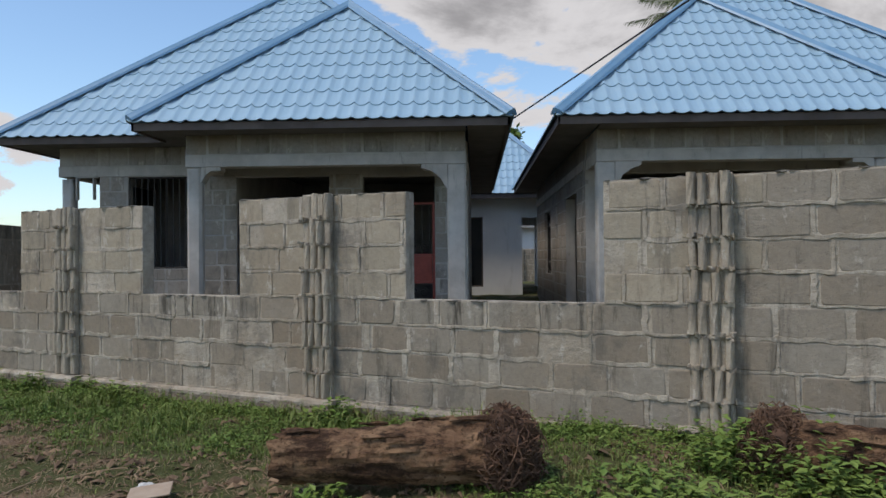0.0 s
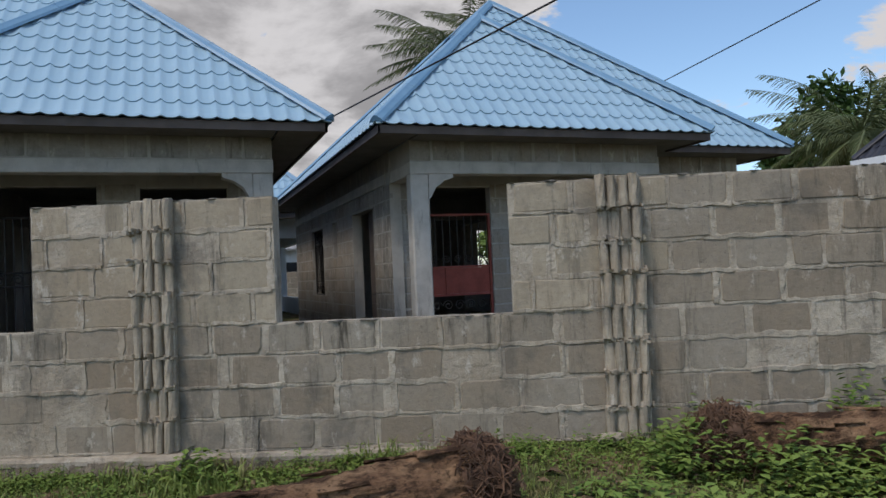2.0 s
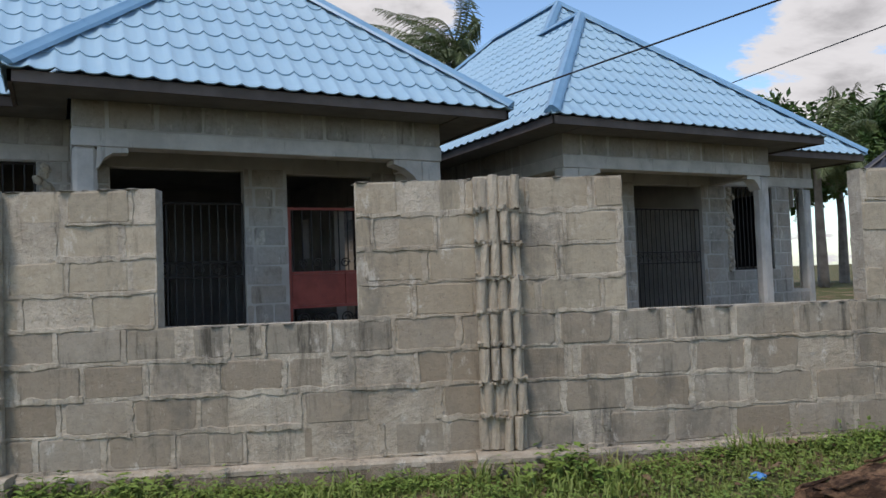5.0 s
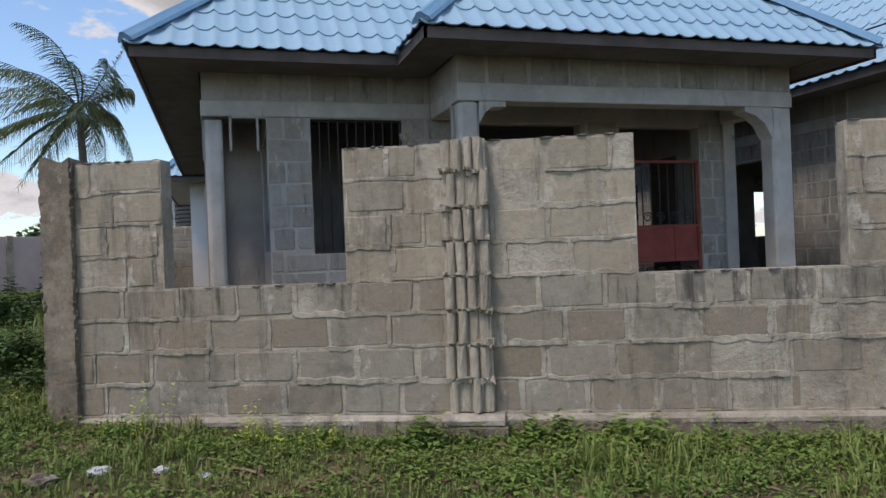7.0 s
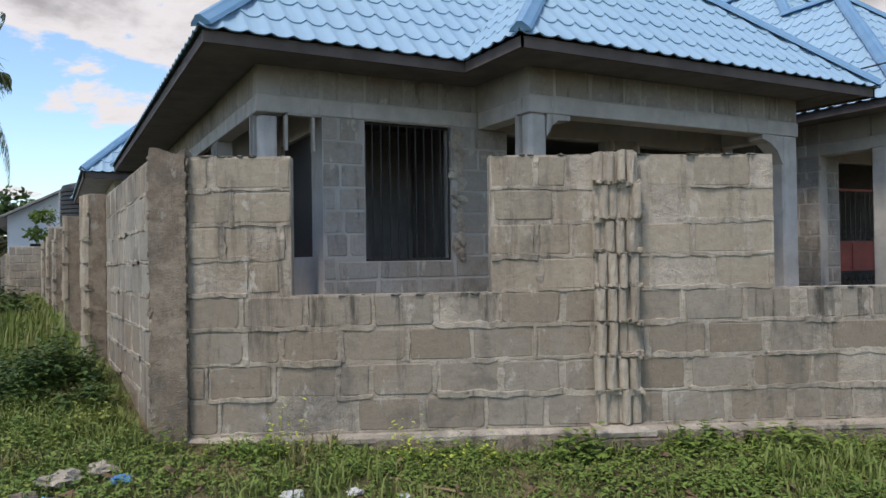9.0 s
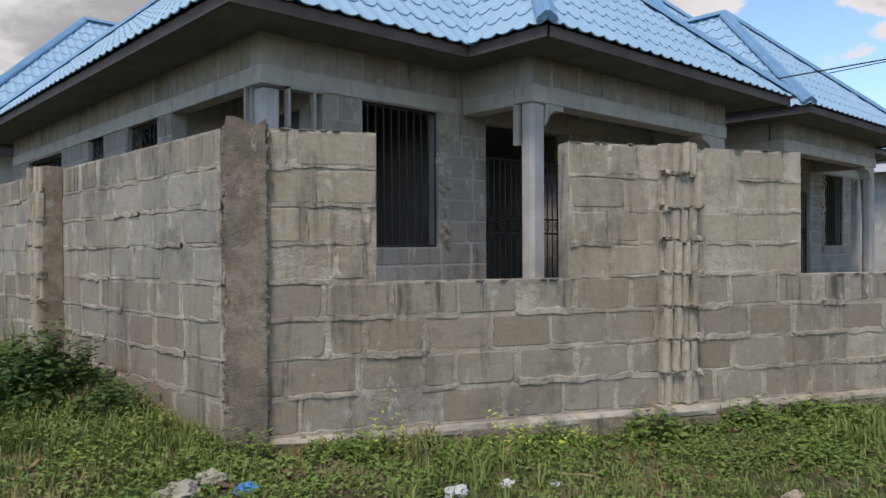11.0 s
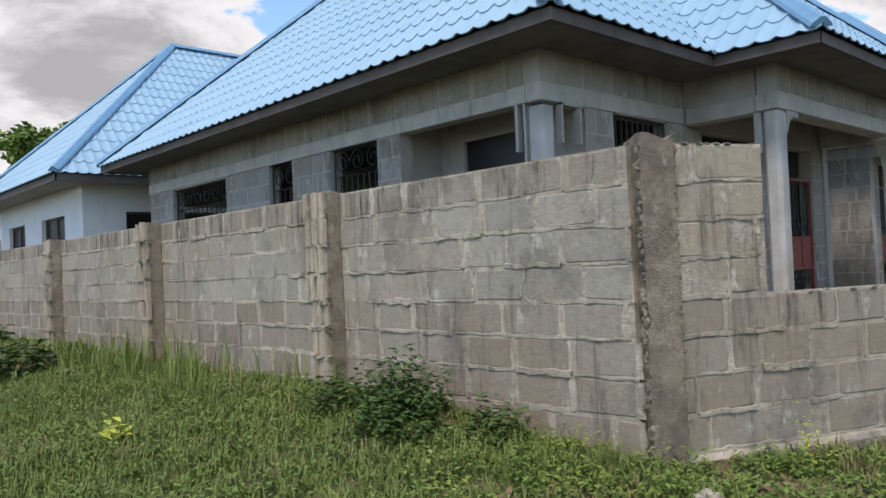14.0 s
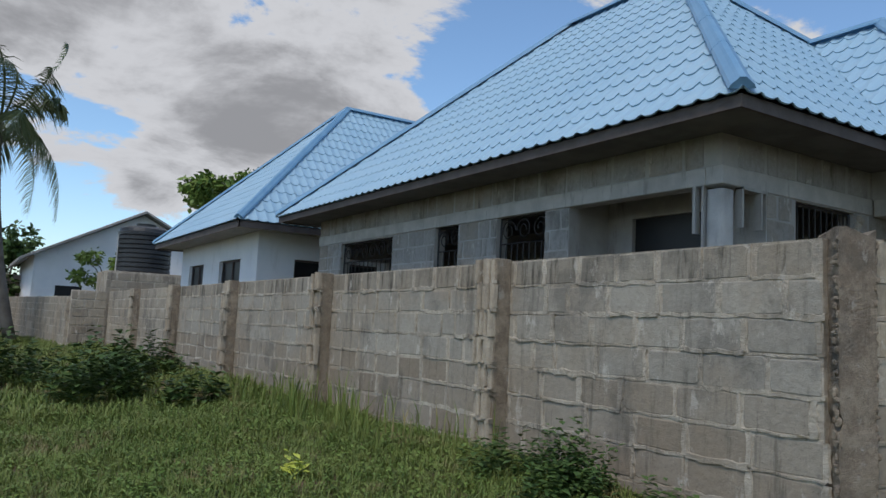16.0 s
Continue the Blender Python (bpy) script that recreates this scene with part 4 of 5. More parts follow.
    # fascia boards and soffits
    edge = [(L, FM), (-4.29, FM), (-4.29, FP), (R, FP), (R, BK), (L, BK), (L, FM)]
    for (xa, ya), (xb, yb) in zip(edge, edge[1:]):
        bm = bmesh.new()
        ins = 0.05
        f = lambda x, y: (X(x + (ins if x < -2 else -ins)), y + (ins if y < 15 else -ins))
        fascia(bm, f(xa, ya), f(xb, yb), 3.082, 3.178)
        part("fascia", bm, M["timber_dark"], H, "dark timber fascia board")
    for xa, xb, ya, yb, dz in ((L + 0.07, -6.05, FM + 0.07, BK - 0.07, 0), (-6.05, -3.82, FM + 0.07, 10.54, 0), (-4.22, -3.82, FP + 0.07, FM + 0.07, 0.001), (-3.82, -0.11, FP + 0.07, fy - 0.005, 0), (-0.085, R - 0.07, FP + 0.07, BK - 0.07, 0), (-6.05, -0.085, 18.73, BK - 0.07, 0)):
        part("soffit", boxed(X(xa), X(xb), ya, yb, 3.105 + dz, 3.125 + dz), M["soffit"], H, "dark timber eaves soffit")
    return H


grey_house(False)
grey_house(True)


# ---- the white house behind ----
def white_house():
    H = empty("house", -2.0, 23.5, 0.2)
    tagged(H, "white plastered house with blue tile-profile metal roof", "house")
    x0, x1, y0, y1, zt = -6.5, 2.3, 20.6, 26.6, 3.1

    def wall(axis, at, t, a, b, holes):
        bm = bmesh.new()
        for p, q, lo, hi in carve(a, b, 0.1, zt, holes):
            if axis == "x":
                box(bm, p, q, at, at + t, lo, hi)
            else:
                box(bm, at, at + t, p, q, lo, hi)
        return part("wall", bm, M["white_wall"], H)

    wall("x", y0, 0.16, x0, x1, [(-5.75, -3.9, 1.2, 2.58), (-0.15, 0.21, 0.63, 2.56), (1.29, 2.1, 0.1, 2.54)])
    wall("x", y1 - 0.16, 0.16, x0, x1, [(1.2, 2.1, 0.1, 2.54)])
    wall("y", x0, 0.16, y0 + 0.161, y1 - 0.161, [(21.65, 23.16, 1.3, 2.58), (24.46, 25.8, 1.3, 2.58)])
    wall("y", x1 - 0.16, 0.16, y0 + 0.161, y1 - 0.161, [(21.2, 25.8, 0.9, 2.5)])
    bm = bmesh.new()
    box(bm, 1.0, 1.2, y0 + 0.16, y1 - 0.16, 0.1, 3.0)
    box(bm, 1.99, 2.13, y0 + 0.161, y0 + 0.5, 0.1, 3.0)
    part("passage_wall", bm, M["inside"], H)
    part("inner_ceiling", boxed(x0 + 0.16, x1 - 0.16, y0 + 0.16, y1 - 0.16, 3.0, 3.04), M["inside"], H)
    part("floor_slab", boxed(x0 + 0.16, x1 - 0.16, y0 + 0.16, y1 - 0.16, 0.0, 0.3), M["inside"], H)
    for u0, u1, lo, hi in ((-5.75, -3.9, 1.2, 2.58), (-0.15, 0.21, 0.63, 2.56)):
        w = part("window", boxed(u0, u1, y0 + 0.10, y0 + 0.11, lo, hi), M["glass_dark"], H)
        bm = bmesh.new()
        for a, b, c, d in ((u0, u1, hi - 0.04, hi), (u0, u1, lo, lo + 0.04), (u0, u0 + 0.04, lo + 0.04, hi - 0.04), (u1 - 0.04, u1, lo + 0.04, hi - 0.04)):
            box(bm, a, b, y0 + 0.07, y0 + 0.13, c, d)
        part("frame", bm, M["timber_dark"], w)
    for v0, v1 in ((21.65, 23.16), (24.46, 25.8)):
        w = part("window", boxed(x0 + 0.10, x0 + 0.11, v0, v1, 1.3, 2.58), M["glass_dark"], H)
        bm = bmesh.new()
        for a, b, c, d in ((v0, v1, 2.54, 2.58), (v0, v1, 1.3, 1.34), (v0, v0 + 0.04, 1.34, 2.54), ((v0 + v1) / 2 - 0.02, (v0 + v1) / 2 + 0.02, 1.34, 2.54), (v1 - 0.04, v1, 1.34, 2.54)):
            box(bm, x0 + 0.07, x0 + 0.13, a, b, c, d)
        part("frame", bm, M["timber_dark"], w)
    K, E = 0.97, 3.17
    L, R, F, B = -7.13, 2.92, 19.95, 27.2
    half = (B - F) / 2
    zr = E + K * half
    tile_sheet("roof", (L, F, E), (1, 0, 0), R - L, half, K, [((L, F, 0), (-1, 1, 0)), ((R, F, 0), (1, 1, 0))], H)
    tile_sheet("roof", (L, F, E), (0, 1, 0), B - F, -half, K, [((L, F, 0), (1, -1, 0)), ((L, B, 0), (1, 1, 0))], H)
    tile_sheet("roof", (L, B, E), (1, 0, 0), R - L, -half, K, [((L, B, 0), (-1, -1, 0)), ((R, B, 0), (1, -1, 0))], H)
    tile_sheet("roof", (R, F, E), (0, 1, 0), B - F, half, K, [((R, F, 0), (-1, -1, 0)), ((R, B, 0), (-1, 1, 0))], H)
    up = 0.05
    for a, b in (((L, F, E), (L + half, F + half, zr)), ((L, B, E), (L + half, F + half, zr)), ((R, F, E), (R - half, F + half, zr)), ((R, B, E), (R - half, F + half, zr)), ((L + half, F + half, zr), (R - half, F + half, zr))):
        ridge_cap(Vector(a) + Vector((0, 0, up)), Vector(b) + Vector((0, 0, up)), H)
    edge = [(L, F), (R, F), (R, B), (L, B), (L, F)]
    for a, b in zip(edge, edge[1:]):
        bm = bmesh.new()
        f = lambda p: (p[0] + (0.05 if p[0] < 0 else -0.05), p[1] + (0.05 if p[1] < 23 else -0.05))
        fascia(bm, f(a), f(b), 3.03, 3.15)
        part("fascia", bm, M["timber_dark"], H)
    for a, b, c, d in ((L + 0.07, x0 - 0.002, F + 0.07, B - 0.07), (x1 + 0.002, R - 0.07, F + 0.07, B - 0.07), (x0 - 0.002, x1 + 0.002, F + 0.07, y0 - 0.002), (x0 - 0.002, x1 + 0.002, y1 + 0.002, B - 0.07)):
        part("soffit", boxed(a, b, c, d, 3.06, 3.08), M["render"], H)


white_house()


# ---- neighbouring buildings ----
def gabled(name, label, x0, x1, y0, y1, ze, K, wall_mat, roof_mat, over=0.5, along="x"):
    """A plain far house: walls, two roof slopes on a ridge, gable ends."""
    H = empty(name, (x0 + x1) / 2, (y0 + y1) / 2, 0.1)
    tagged(H, label, "house")
    bm = bmesh.new()
    for a, b, c, d in ((x0, x1, y0, y0 + 0.2), (x0, x1, y1 - 0.2, y1), (x0, x0 + 0.2, y0 + 0.2, y1 - 0.2), (x1 - 0.2, x1, y0 + 0.2, y1 - 0.2)):
        box(bm, a, b, c, d, 0.0, ze)
    part("wall", bm, wall_mat, H)
    bm = bmesh.new()
    if along == "x":
        ym, zr = (y0 + y1) / 2, ze + K * (y1 - y0) / 2
        for x in (x0 + 0.02, x1 - 0.02):
            a = [bm.verts.new((x + dx, y, z)) for dx in (0, 0.1 if x < (x0 + x1) / 2 else -0.1) for y, z in ((y0, ze), (y1, ze), (ym, zr - 0.05))]
            bm.faces.new(a[:3]); bm.faces.new(a[3:])
            for i in range(3):
                bm.faces.new((a[i], a[(i + 1) % 3], a[3 + (i + 1) % 3], a[3 + i]))
        part("gable", bm, wall_mat, H)
        for ya, sgn in ((y0, 1), (y1, -1)):
            bm = bmesh.new()
            v = [bm.verts.new((x, y, z + dz)) for dz in (0, 0.07) for x, y, z in ((x0 - over, ya - sgn * over, ze - K * over), (x1 + over, ya - sgn * over, ze - K * over), (x1 + over, ym, zr), (x0 - over, ym, zr))]
            bm.faces.new(v[:4]); bm.faces.new(v[4:])
            for i in range(4):
                bm.faces.new((v[i], v[(i + 1) % 4], v[4 + (i + 1) % 4], v[4 + i]))
            part("roof", bm, roof_mat, H)
            bm = bmesh.new()
            n = int((x1 - x0 + 2 * over) / 0.3)
            for i in range(n):
                x = x0 - over + 0.15 + i * 0.3
                tube(bm, [(x, ya - sgn * over, ze - K * over + 0.085), (x, ym, zr + 0.085)], 0.02, 4)
            tagged(part("rib_sheet", bm, roof_mat, H), kind="stuff")
    for k in range(3):
        yy = y0 + (y1 - y0) * (k + 0.5) / 3
        w = part("window", boxed(x0 - 0.02, x0 + 0.03, yy - 0.45, yy + 0.45, 1.1, 2.2), M["glass_dark"], H)
        part("sill", boxed(x0 - 0.06, x0 - 0.022, yy - 0.52, yy + 0.52, 1.02, 1.09), M["concrete"], w)
        xx = x0 + (x1 - x0) * (k + 0.5) / 3
        w = part("window", boxed(xx - 0.45, xx + 0.45, y0 - 0.02, y0 + 0.03, 1.1, 2.2), M["glass_dark"], H)
        part("sill", boxed(xx - 0.52, xx + 0.52, y0 - 0.06, y0 - 0.022, 1.02, 1.09), M["concrete"], w)
    return H


far_house = gabled("house", "pale house with a weathered grey sheet roof", -10.0, -1.0, 38.8, 46.2, 3.3, 0.52, M["white_wall"], M["grey_roof"])
far_house.matrix_basis = far_house.matrix_basis @ pose(0, 0, 0, 0, 0, 90)
gabled("house", "distant white house beyond the block fence", 0.2, 7.0, 33.5, 38.0, 2.9, 0.4, M["white_wall"], M["grey_roof"])


def dark_roof_house():
    H = empty("house", 17.5, 9.0, 0.1)
    tagged(H, "cream house with charcoal tile-profile roof and white bargeboards", "house")
    L, R, F, B, E, K = 13.2, 23.5, 2.9, 13.3, 3.55, 1.1
    half = (R - L) / 2
    bm = bmesh.new()
    for a, b, c, d in ((L + 0.6, R - 0.6, F + 0.6, F + 0.8), (L + 0.6, R - 0.6, B - 0.8, B - 0.6), (L + 0.6, L + 0.8, F + 0.8, B - 0.8), (R - 0.8, R - 0.6, F + 0.8, B - 0.8)):
        box(bm, a, b, c, d, 0.0, E - 0.1)
    part("wall", bm, M["concrete"], H)
    d = M["dark_roof"]
    tile_sheet("roof", (L, F, E), (0, 1, 0), B - F, -half, K, [((L, F, 0), (1, -1, 0)), ((L, B, 0), (1, 1, 0))], H, d)
    tile_sheet("roof", (L, B, E), (1, 0, 0), R - L, -half, K, [((L, B, 0), (-1, -1, 0)), ((R, B, 0), (1, -1, 0))], H, d)
    tile_sheet("roof", (L, F, E), (1, 0, 0), R - L, half, K, [((L, F, 0), (-1, 1, 0)), ((R, F, 0), (1, 1, 0))], H, d)
    tile_sheet("roof", (R, F, E), (0, 1, 0), B - F, half, K, [((R, F, 0), (-1, -1, 0)), ((R, B, 0), (-1, 1, 0))], H, d)
    ym = (F + B) / 2
    for q in ((L, F), (L, B), (R, F), (R, B)):
        ridge_cap((q[0], q[1], E + 0.05), ((L + R) / 2, ym, E + K * half + 0.05), H, 0.08, d)
    # white fascia
    for a, b in (((L, F), (L, B)), ((L, B), (R, B))):
        bm = bmesh.new()
        fascia(bm, a, b, E - 0.22, E - 0.01, 0.06)
        part("fascia", bm, M["white_wall"], H, "white painted fascia")
    # projecting gable
    gx, ya, yb, yp, ze, zp = 12.45, 6.2, 10.2, 8.2, 3.75, 5.75
    bm = bmesh.new()
    v = [bm.verts.new((x, y, z)) for x in (12.8, 13.0) for y, z in ((6.5, 0), (9.9, 0), (9.9, 3.9), (8.2, 5.6), (6.5, 3.9))]
    bm.faces.new(v[:5]); bm.faces.new(v[5:])
    for i in range(5):
        bm.faces.new((v[i], v[(i + 1) % 5], v[5 + (i + 1) % 5], v[5 + i]))
    part("gable_wall", bm, M["concrete"], H)
    for y0, z0 in ((ya, ze), (yb, ze)):
        bm = bmesh.new()
        s = 1 if y0 > yp else -1
        for k, (dx, dz, w) in enumerate(((0, 0, 0.10), (0.05, -0.10, 0.10))):
            q = [bm.verts.new((x, y, z)) for x in (gx + dx, gx + dx + 0.08) for y, z in ((y0, z0 + dz), (yp, zp + dz), (yp, zp + dz - w - 0.04), (y0 - s * 0.04, z0 + dz - w))]
            bm.faces.new(q[:4]); bm.faces.new(q[4:])
            for i in range(4):
                bm.faces.new((q[i], q[(i + 1) % 4], q[4 + (i + 1) % 4], q[4 + i]))
        part("bargeboard", bm, M["white_wall"], H, "stepped white bargeboard")
        bm = bmesh.new()
        q = [bm.verts.new((x, y, z + dz)) for dz in (0.01, 0.06) for x, y, z in ((gx, y0, z0), (17, y0, z0), (17, yp, zp), (gx, yp, zp))]
        bm.faces.new(q[:4]); bm.faces.new(q[4:])
        for i in range(4):
            bm.faces.new((q[i], q[(i + 1) % 4], q[4 + (i + 1) % 4], q[4 + i]))
        part("gable_roof", bm, d, H)


dark_roof_house()


def far_walls():
    specs = [("wall_back", (-1.5, 31.0), (8.5, 30.6), 1.75, M["block_loose"]), ("wall_far", (-8.68, 29.3), (-9.6, 44.0), 1.72, M["block_loose"]), ("wall_pink", (-24.0, 31.0), (-8.9, 46.0), 2.75, M["pink_wall"])]
    for name, a, b, h, m in specs:
        a, b = Vector((*a, 0)), Vector((*b, 0))
        dd = b - a
        place = Matrix.Translation(a) @ pose(0, 0, 0, 0, 0, math.degrees(math.atan2(dd.y, dd.x)))
        w = part(name, boxed(0, dd.length, 0, 0.15, -0.2, h, 0.01, turn=place), M["mortar"] if m is not M["pink_wall"] else m)
        tagged(w, "distant unplastered block wall" if m is not M["pink_wall"] else "distant faded pink rendered wall", "wall", kind="structure")
        if m is not M["pink_wall"]:
            joined_blocks("blockwork", lay_blocks(0, dd.length, 0.0, h, [], seed=3), place @ pose(0, 0.075, 0), 0.158, m, w)
        for k in range(int(dd.length // 3.2) + 1):
            part("post", boxed(k * 3.2, k * 3.2 + 0.28, -0.1, -0.004, 0, h + 0.03, 0.01, turn=place), M["mortar"], w)
    w = part("wall_return", boxed(-8.75, -7.86, 29.06, 29.3, -0.1, 1.9, 0.01), M["mortar"])
    tagged(w, "short grey block return wall at the fence end", "wall", kind="structure")
    joined_blocks("blockwork", lay_blocks(-8.75, -7.86, 0.0, 1.88, [], seed=5), pose(0, 29.18, 0), 0.258, M["block_loose"], w)


far_walls()


def water_tank():
    T = empty("water_tank", -6.6, 31.3, 2.55)
    tagged(T, "black ribbed plastic water tank on a block stand", "tank")
    bm = bmesh.new()
    prof = [(0.0, 2.56), (0.78, 2.56)]
    for i in range(9):
        z = 2.6 + i * 0.14
        prof += [(0.80, z), (0.80, z + 0.09), (0.77, z + 0.11)]
    prof += [(0.74, 3.92), (0.5, 4.0), (0.3, 4.02), (0.3, 4.1), (0.0, 4.1)]
    n = 28
    rings = [[bm.verts.new((-6.6 + r * math.cos(2 * math.pi * j / n), 31.3 + r * math.sin(2 * math.pi * j / n), z)) for j in range(n)] for r, z in prof if r > 0]
    for a, b in zip(rings, rings[1:]):
        for j in range(n):
            bm.faces.new((a[j], a[(j + 1) % n], b[(j + 1) % n], b[j]))
    bm.faces.new(rings[0]); bm.faces.new(rings[-1])
    part("shell", bm, M["tank"], T)
    part("inlet_pipe", tube(bmesh.new(), [(-7.42, 31.1, 2.4), (-7.42, 31.1, 3.2), (-7.42, 31.1, 3.7), (-7.2, 31.15, 3.78)], 0.02, 6), M["rag_white"], T)
    S = part("tank_stand", boxed(-7.75, -5.6, 30.3, 32.3, 0.0, 2.55, 0.01), M["mortar"])
    tagged(S, "stained block stand under the water tank", "stand")
    joined_blocks("blockwork", lay_blocks(-7.75, -5.6, 0.0, 2.5, [], seed=8), pose(0, 30.3, 0), 0.02, M["block_loose"], S)


water_tank()


# ---- trees ----
WIND = Vector((-0.42, 0.0, 0.08))


def frond(V, Fc, hub, az, rise, length, droop, rnd, leaf=0.75):
    """One palm frond: a drooping rib with paired hanging leaflets."""
    n = 26
    d = Vector((math.cos(az), math.sin(az), 0))
    side = Vector((-d.y, d.x, 0))
    pts = []
    for i in range(n + 1):
        t = i / n
        pts.append(hub + d * (length * (t - 0.12 * t * t)) + Vector((0, 0, rise * length * t - droop * length * t * t)) + WIND * (length * t * t))
    for i in range(n):
        k = len(V)
        w = 0.035 * (1 - i / n) + 0.008
        V += [pts[i] - side * w, pts[i] + side * w, pts[i + 1] + side * w, pts[i + 1] - side * w]
        Fc.append((k, k + 1, k + 2, k + 3))
        if i < 3:
            continue
        t = i / n
        tang = (pts[i + 1] - pts[i]).normalized()
        for s in (-1, 1):
            for j in range(2):
                base = pts[i].lerp(pts[i + 1], j / 2 + rnd.uniform(0, 0.3))
                ll = leaf * (math.sin(math.pi * min(1, t * 0.86 + 0.14)) * 0.8 + 0.25) * rnd.uniform(0.8, 1.15)
                out = (side * s * 0.75 + tang * 0.55 + Vector((0, 0, -0.35 - rnd.uniform(0, 0.45))) + WIND * 0.9).normalized()
                tip = base + out * ll + Vector((0, 0, -0.22 * ll))
                mid = base + out * ll * 0.5
                wv = tang * 0.017
                k = len(V)
                V += [base - wv, base + wv, mid + wv * 1.1, tip, mid - wv * 1.1]
                Fc.append((k, k + 1, k + 2, k + 3, k + 4))


def palm(x, y, hub_z, size, seed, lean=(0, 0), n=20, label="tall coconut palm with drooping green fronds"):
    rnd = random.Random(seed)
    z0 = ground_z(x, y)
    T = empty("palm_tree", x + lean[0], y + lean[1], z0)
    tagged(T, label, "palm tree", "coconut palms")
    pts = [(x + lean[0] * (1 - k / 8) ** 2, y + lean[1] * (1 - k / 8) ** 2, z0 - 0.2 + (hub_z - z0 + 0.2) * k / 8) for k in range(9)]
    part("trunk", tube(bmesh.new(), pts, 0.2, 10, 0.12), M["trunk"], T, smooth=True)
    V, Fc = [], []
    hub = Vector((x, y, hub_z))
    for i in range(n):
        a = i * 2.399 + rnd.uniform(-0.25, 0.25)
        k = i / n
        frond(V, Fc, hub, a, 1.25 - 1.5 * k + rnd.uniform(-0.15, 0.15), size * rnd.uniform(0.85, 1.1), 0.55 + 0.25 * rnd.random(), rnd, 0.22 * size)
    ob = new("crown", mesh_of("crown", V, Fc, M["palm"]))
    adopt(ob, T)
    bm = bmesh.new()
    for i in range(7):
        a = rnd.uniform(0, 6.28)
        bmesh.ops.create_icosphere(bm, subdivisions=1, radius=0.13, matrix=Matrix.Translation(hub + Vector((0.25 * math.cos(a), 0.25 * math.sin(a), -0.25 - rnd.uniform(0, 0.2)))))
    part("coconut_bunch", bm, M["palm"], T)
    return T


palm(8.2, 24.6, 8.8, 2.6, 3, (0.6, 0.8), 24)
palm(12.0, 31.0, 11.8, 2.3, 4, (0.3, -0.5))
palm(23.6, 21.9, 6.0, 3.6, 5, (0.4, 0.2), 26)
palm(-10.79, 33.92, 7.15, 3.97, 6, (1.0, 0.4), 28)
palm(26.5, 24.0, 6.0, 3.0, 9)


def leaf_tree(x, y, spread, zc, high, seed, count=2600, mat="leaf_dark", leaf=0.3, label="broad dark green leafy tree"):
    """Tapered trunk and limbs, with clumps of small leaves round the limb ends."""
    rnd = random.Random(seed)
    z0 = ground_z(x, y)
    T = empty("tree", x, y, z0)
    tagged(T, label, "tree")
    part("trunk", tube(bmesh.new(), [(x, y, z0 - 0.2), (x + 0.1, y, (z0 + zc) / 2), (x, y + 0.1, zc)], 0.05 * spread + 0.03, 8, 0.025 * spread + 0.01), M["trunk"], T)
    V, Fc, ends = [], [], []
    for i in range(int(9 + spread * 3)):
        a, r = rnd.uniform(0, 6.28), spread * math.sqrt(rnd.random())
        e = Vector((x + r * math.cos(a), y + r * math.sin(a), zc + high * rnd.uniform(-0.6, 1.0) * math.sqrt(max(0.05, 1 - (r / spread) ** 2 * 0.8))))
        ends.append((e, rnd.uniform(0.16, 0.34) * spread))
        if i < 8:
            st = Vector((x, y, zc - high * 0.7))
            part("limb", tube(bmesh.new(), [st, st.lerp(e, 0.5) + Vector((0, 0, 0.15)), e], 0.02 * spread + 0.01, 5, 0.008), M["trunk"], T)
    for i in range(count):
        e, r = ends[rnd.randrange(len(ends))]
        d = Vector((rnd.gauss(0, 1), rnd.gauss(0, 1), rnd.gauss(0, 0.75)))
        p = e + d.normalized() * r * rnd.uniform(0.55, 1.05)
        u = Vector((rnd.gauss(0, 1), rnd.gauss(0, 1), rnd.gauss(-0.3, 0.6))).normalized()
        w = u.cross(Vector((rnd.gauss(0, 1), rnd.gauss(0, 1), 1))).normalized()
        l = leaf * rnd.uniform(0.6, 1.3)
        k = len(V)
        V += [p, p + u * l * 0.5 + w * l * 0.28, p + u * l, p + u * l * 0.5 - w * l * 0.28]
        Fc.append((k, k + 1, k + 2, k + 3))
    adopt(new("crown", mesh_of("crown", V, Fc, M[mat])), T)
    return T


leaf_tree(8.4, 22.4, 1.2, 2.0, 1.0, 18, 1500, "weed", 0.18, "small leafy tree behind the house")
leaf_tree(31.0, 26.0, 4.6, 7.0, 2.9, 11, 9000, leaf=0.42)
leaf_tree(36.0, 24.5, 4.6, 7.4, 3.1, 12, 8000, leaf=0.42)
leaf_tree(27.5, 27.0, 3.2, 5.6, 2.0, 13, 5000, leaf=0.4)
leaf_tree(0.8, 48.0, 2.6, 8.0, 1.5, 14, 3200, "weed", 0.4, "bright green tree top behind the roofs")
leaf_tree(-9.8, 47.0, 3.4, 2.6, 2.2, 15, 6000, leaf=0.34)
leaf_tree(-13.5, 50.0, 4.0, 2.2, 2.0, 16, 5000, leaf=0.36)
leaf_tree(-7.3, 33.2, 0.9, 2.6, 0.75, 17, 900, "weed", 0.2, "young leafy tree beside the water tank")


# ---- cables ----
def cable(name, a, b, sag):
    a, b = Vector(a), Vector(b)
    pts = [a.lerp(b, i / 24) - Vector((0, 0, sag * 4 * (i / 24) * (1 - i / 24))) for i in range(25)]
    ob = part(name, tube(bmesh.new(), pts, 0.010, 6), M["cable"])
    tagged(ob, "thin black overhead service cable", "cable", "overhead cables")


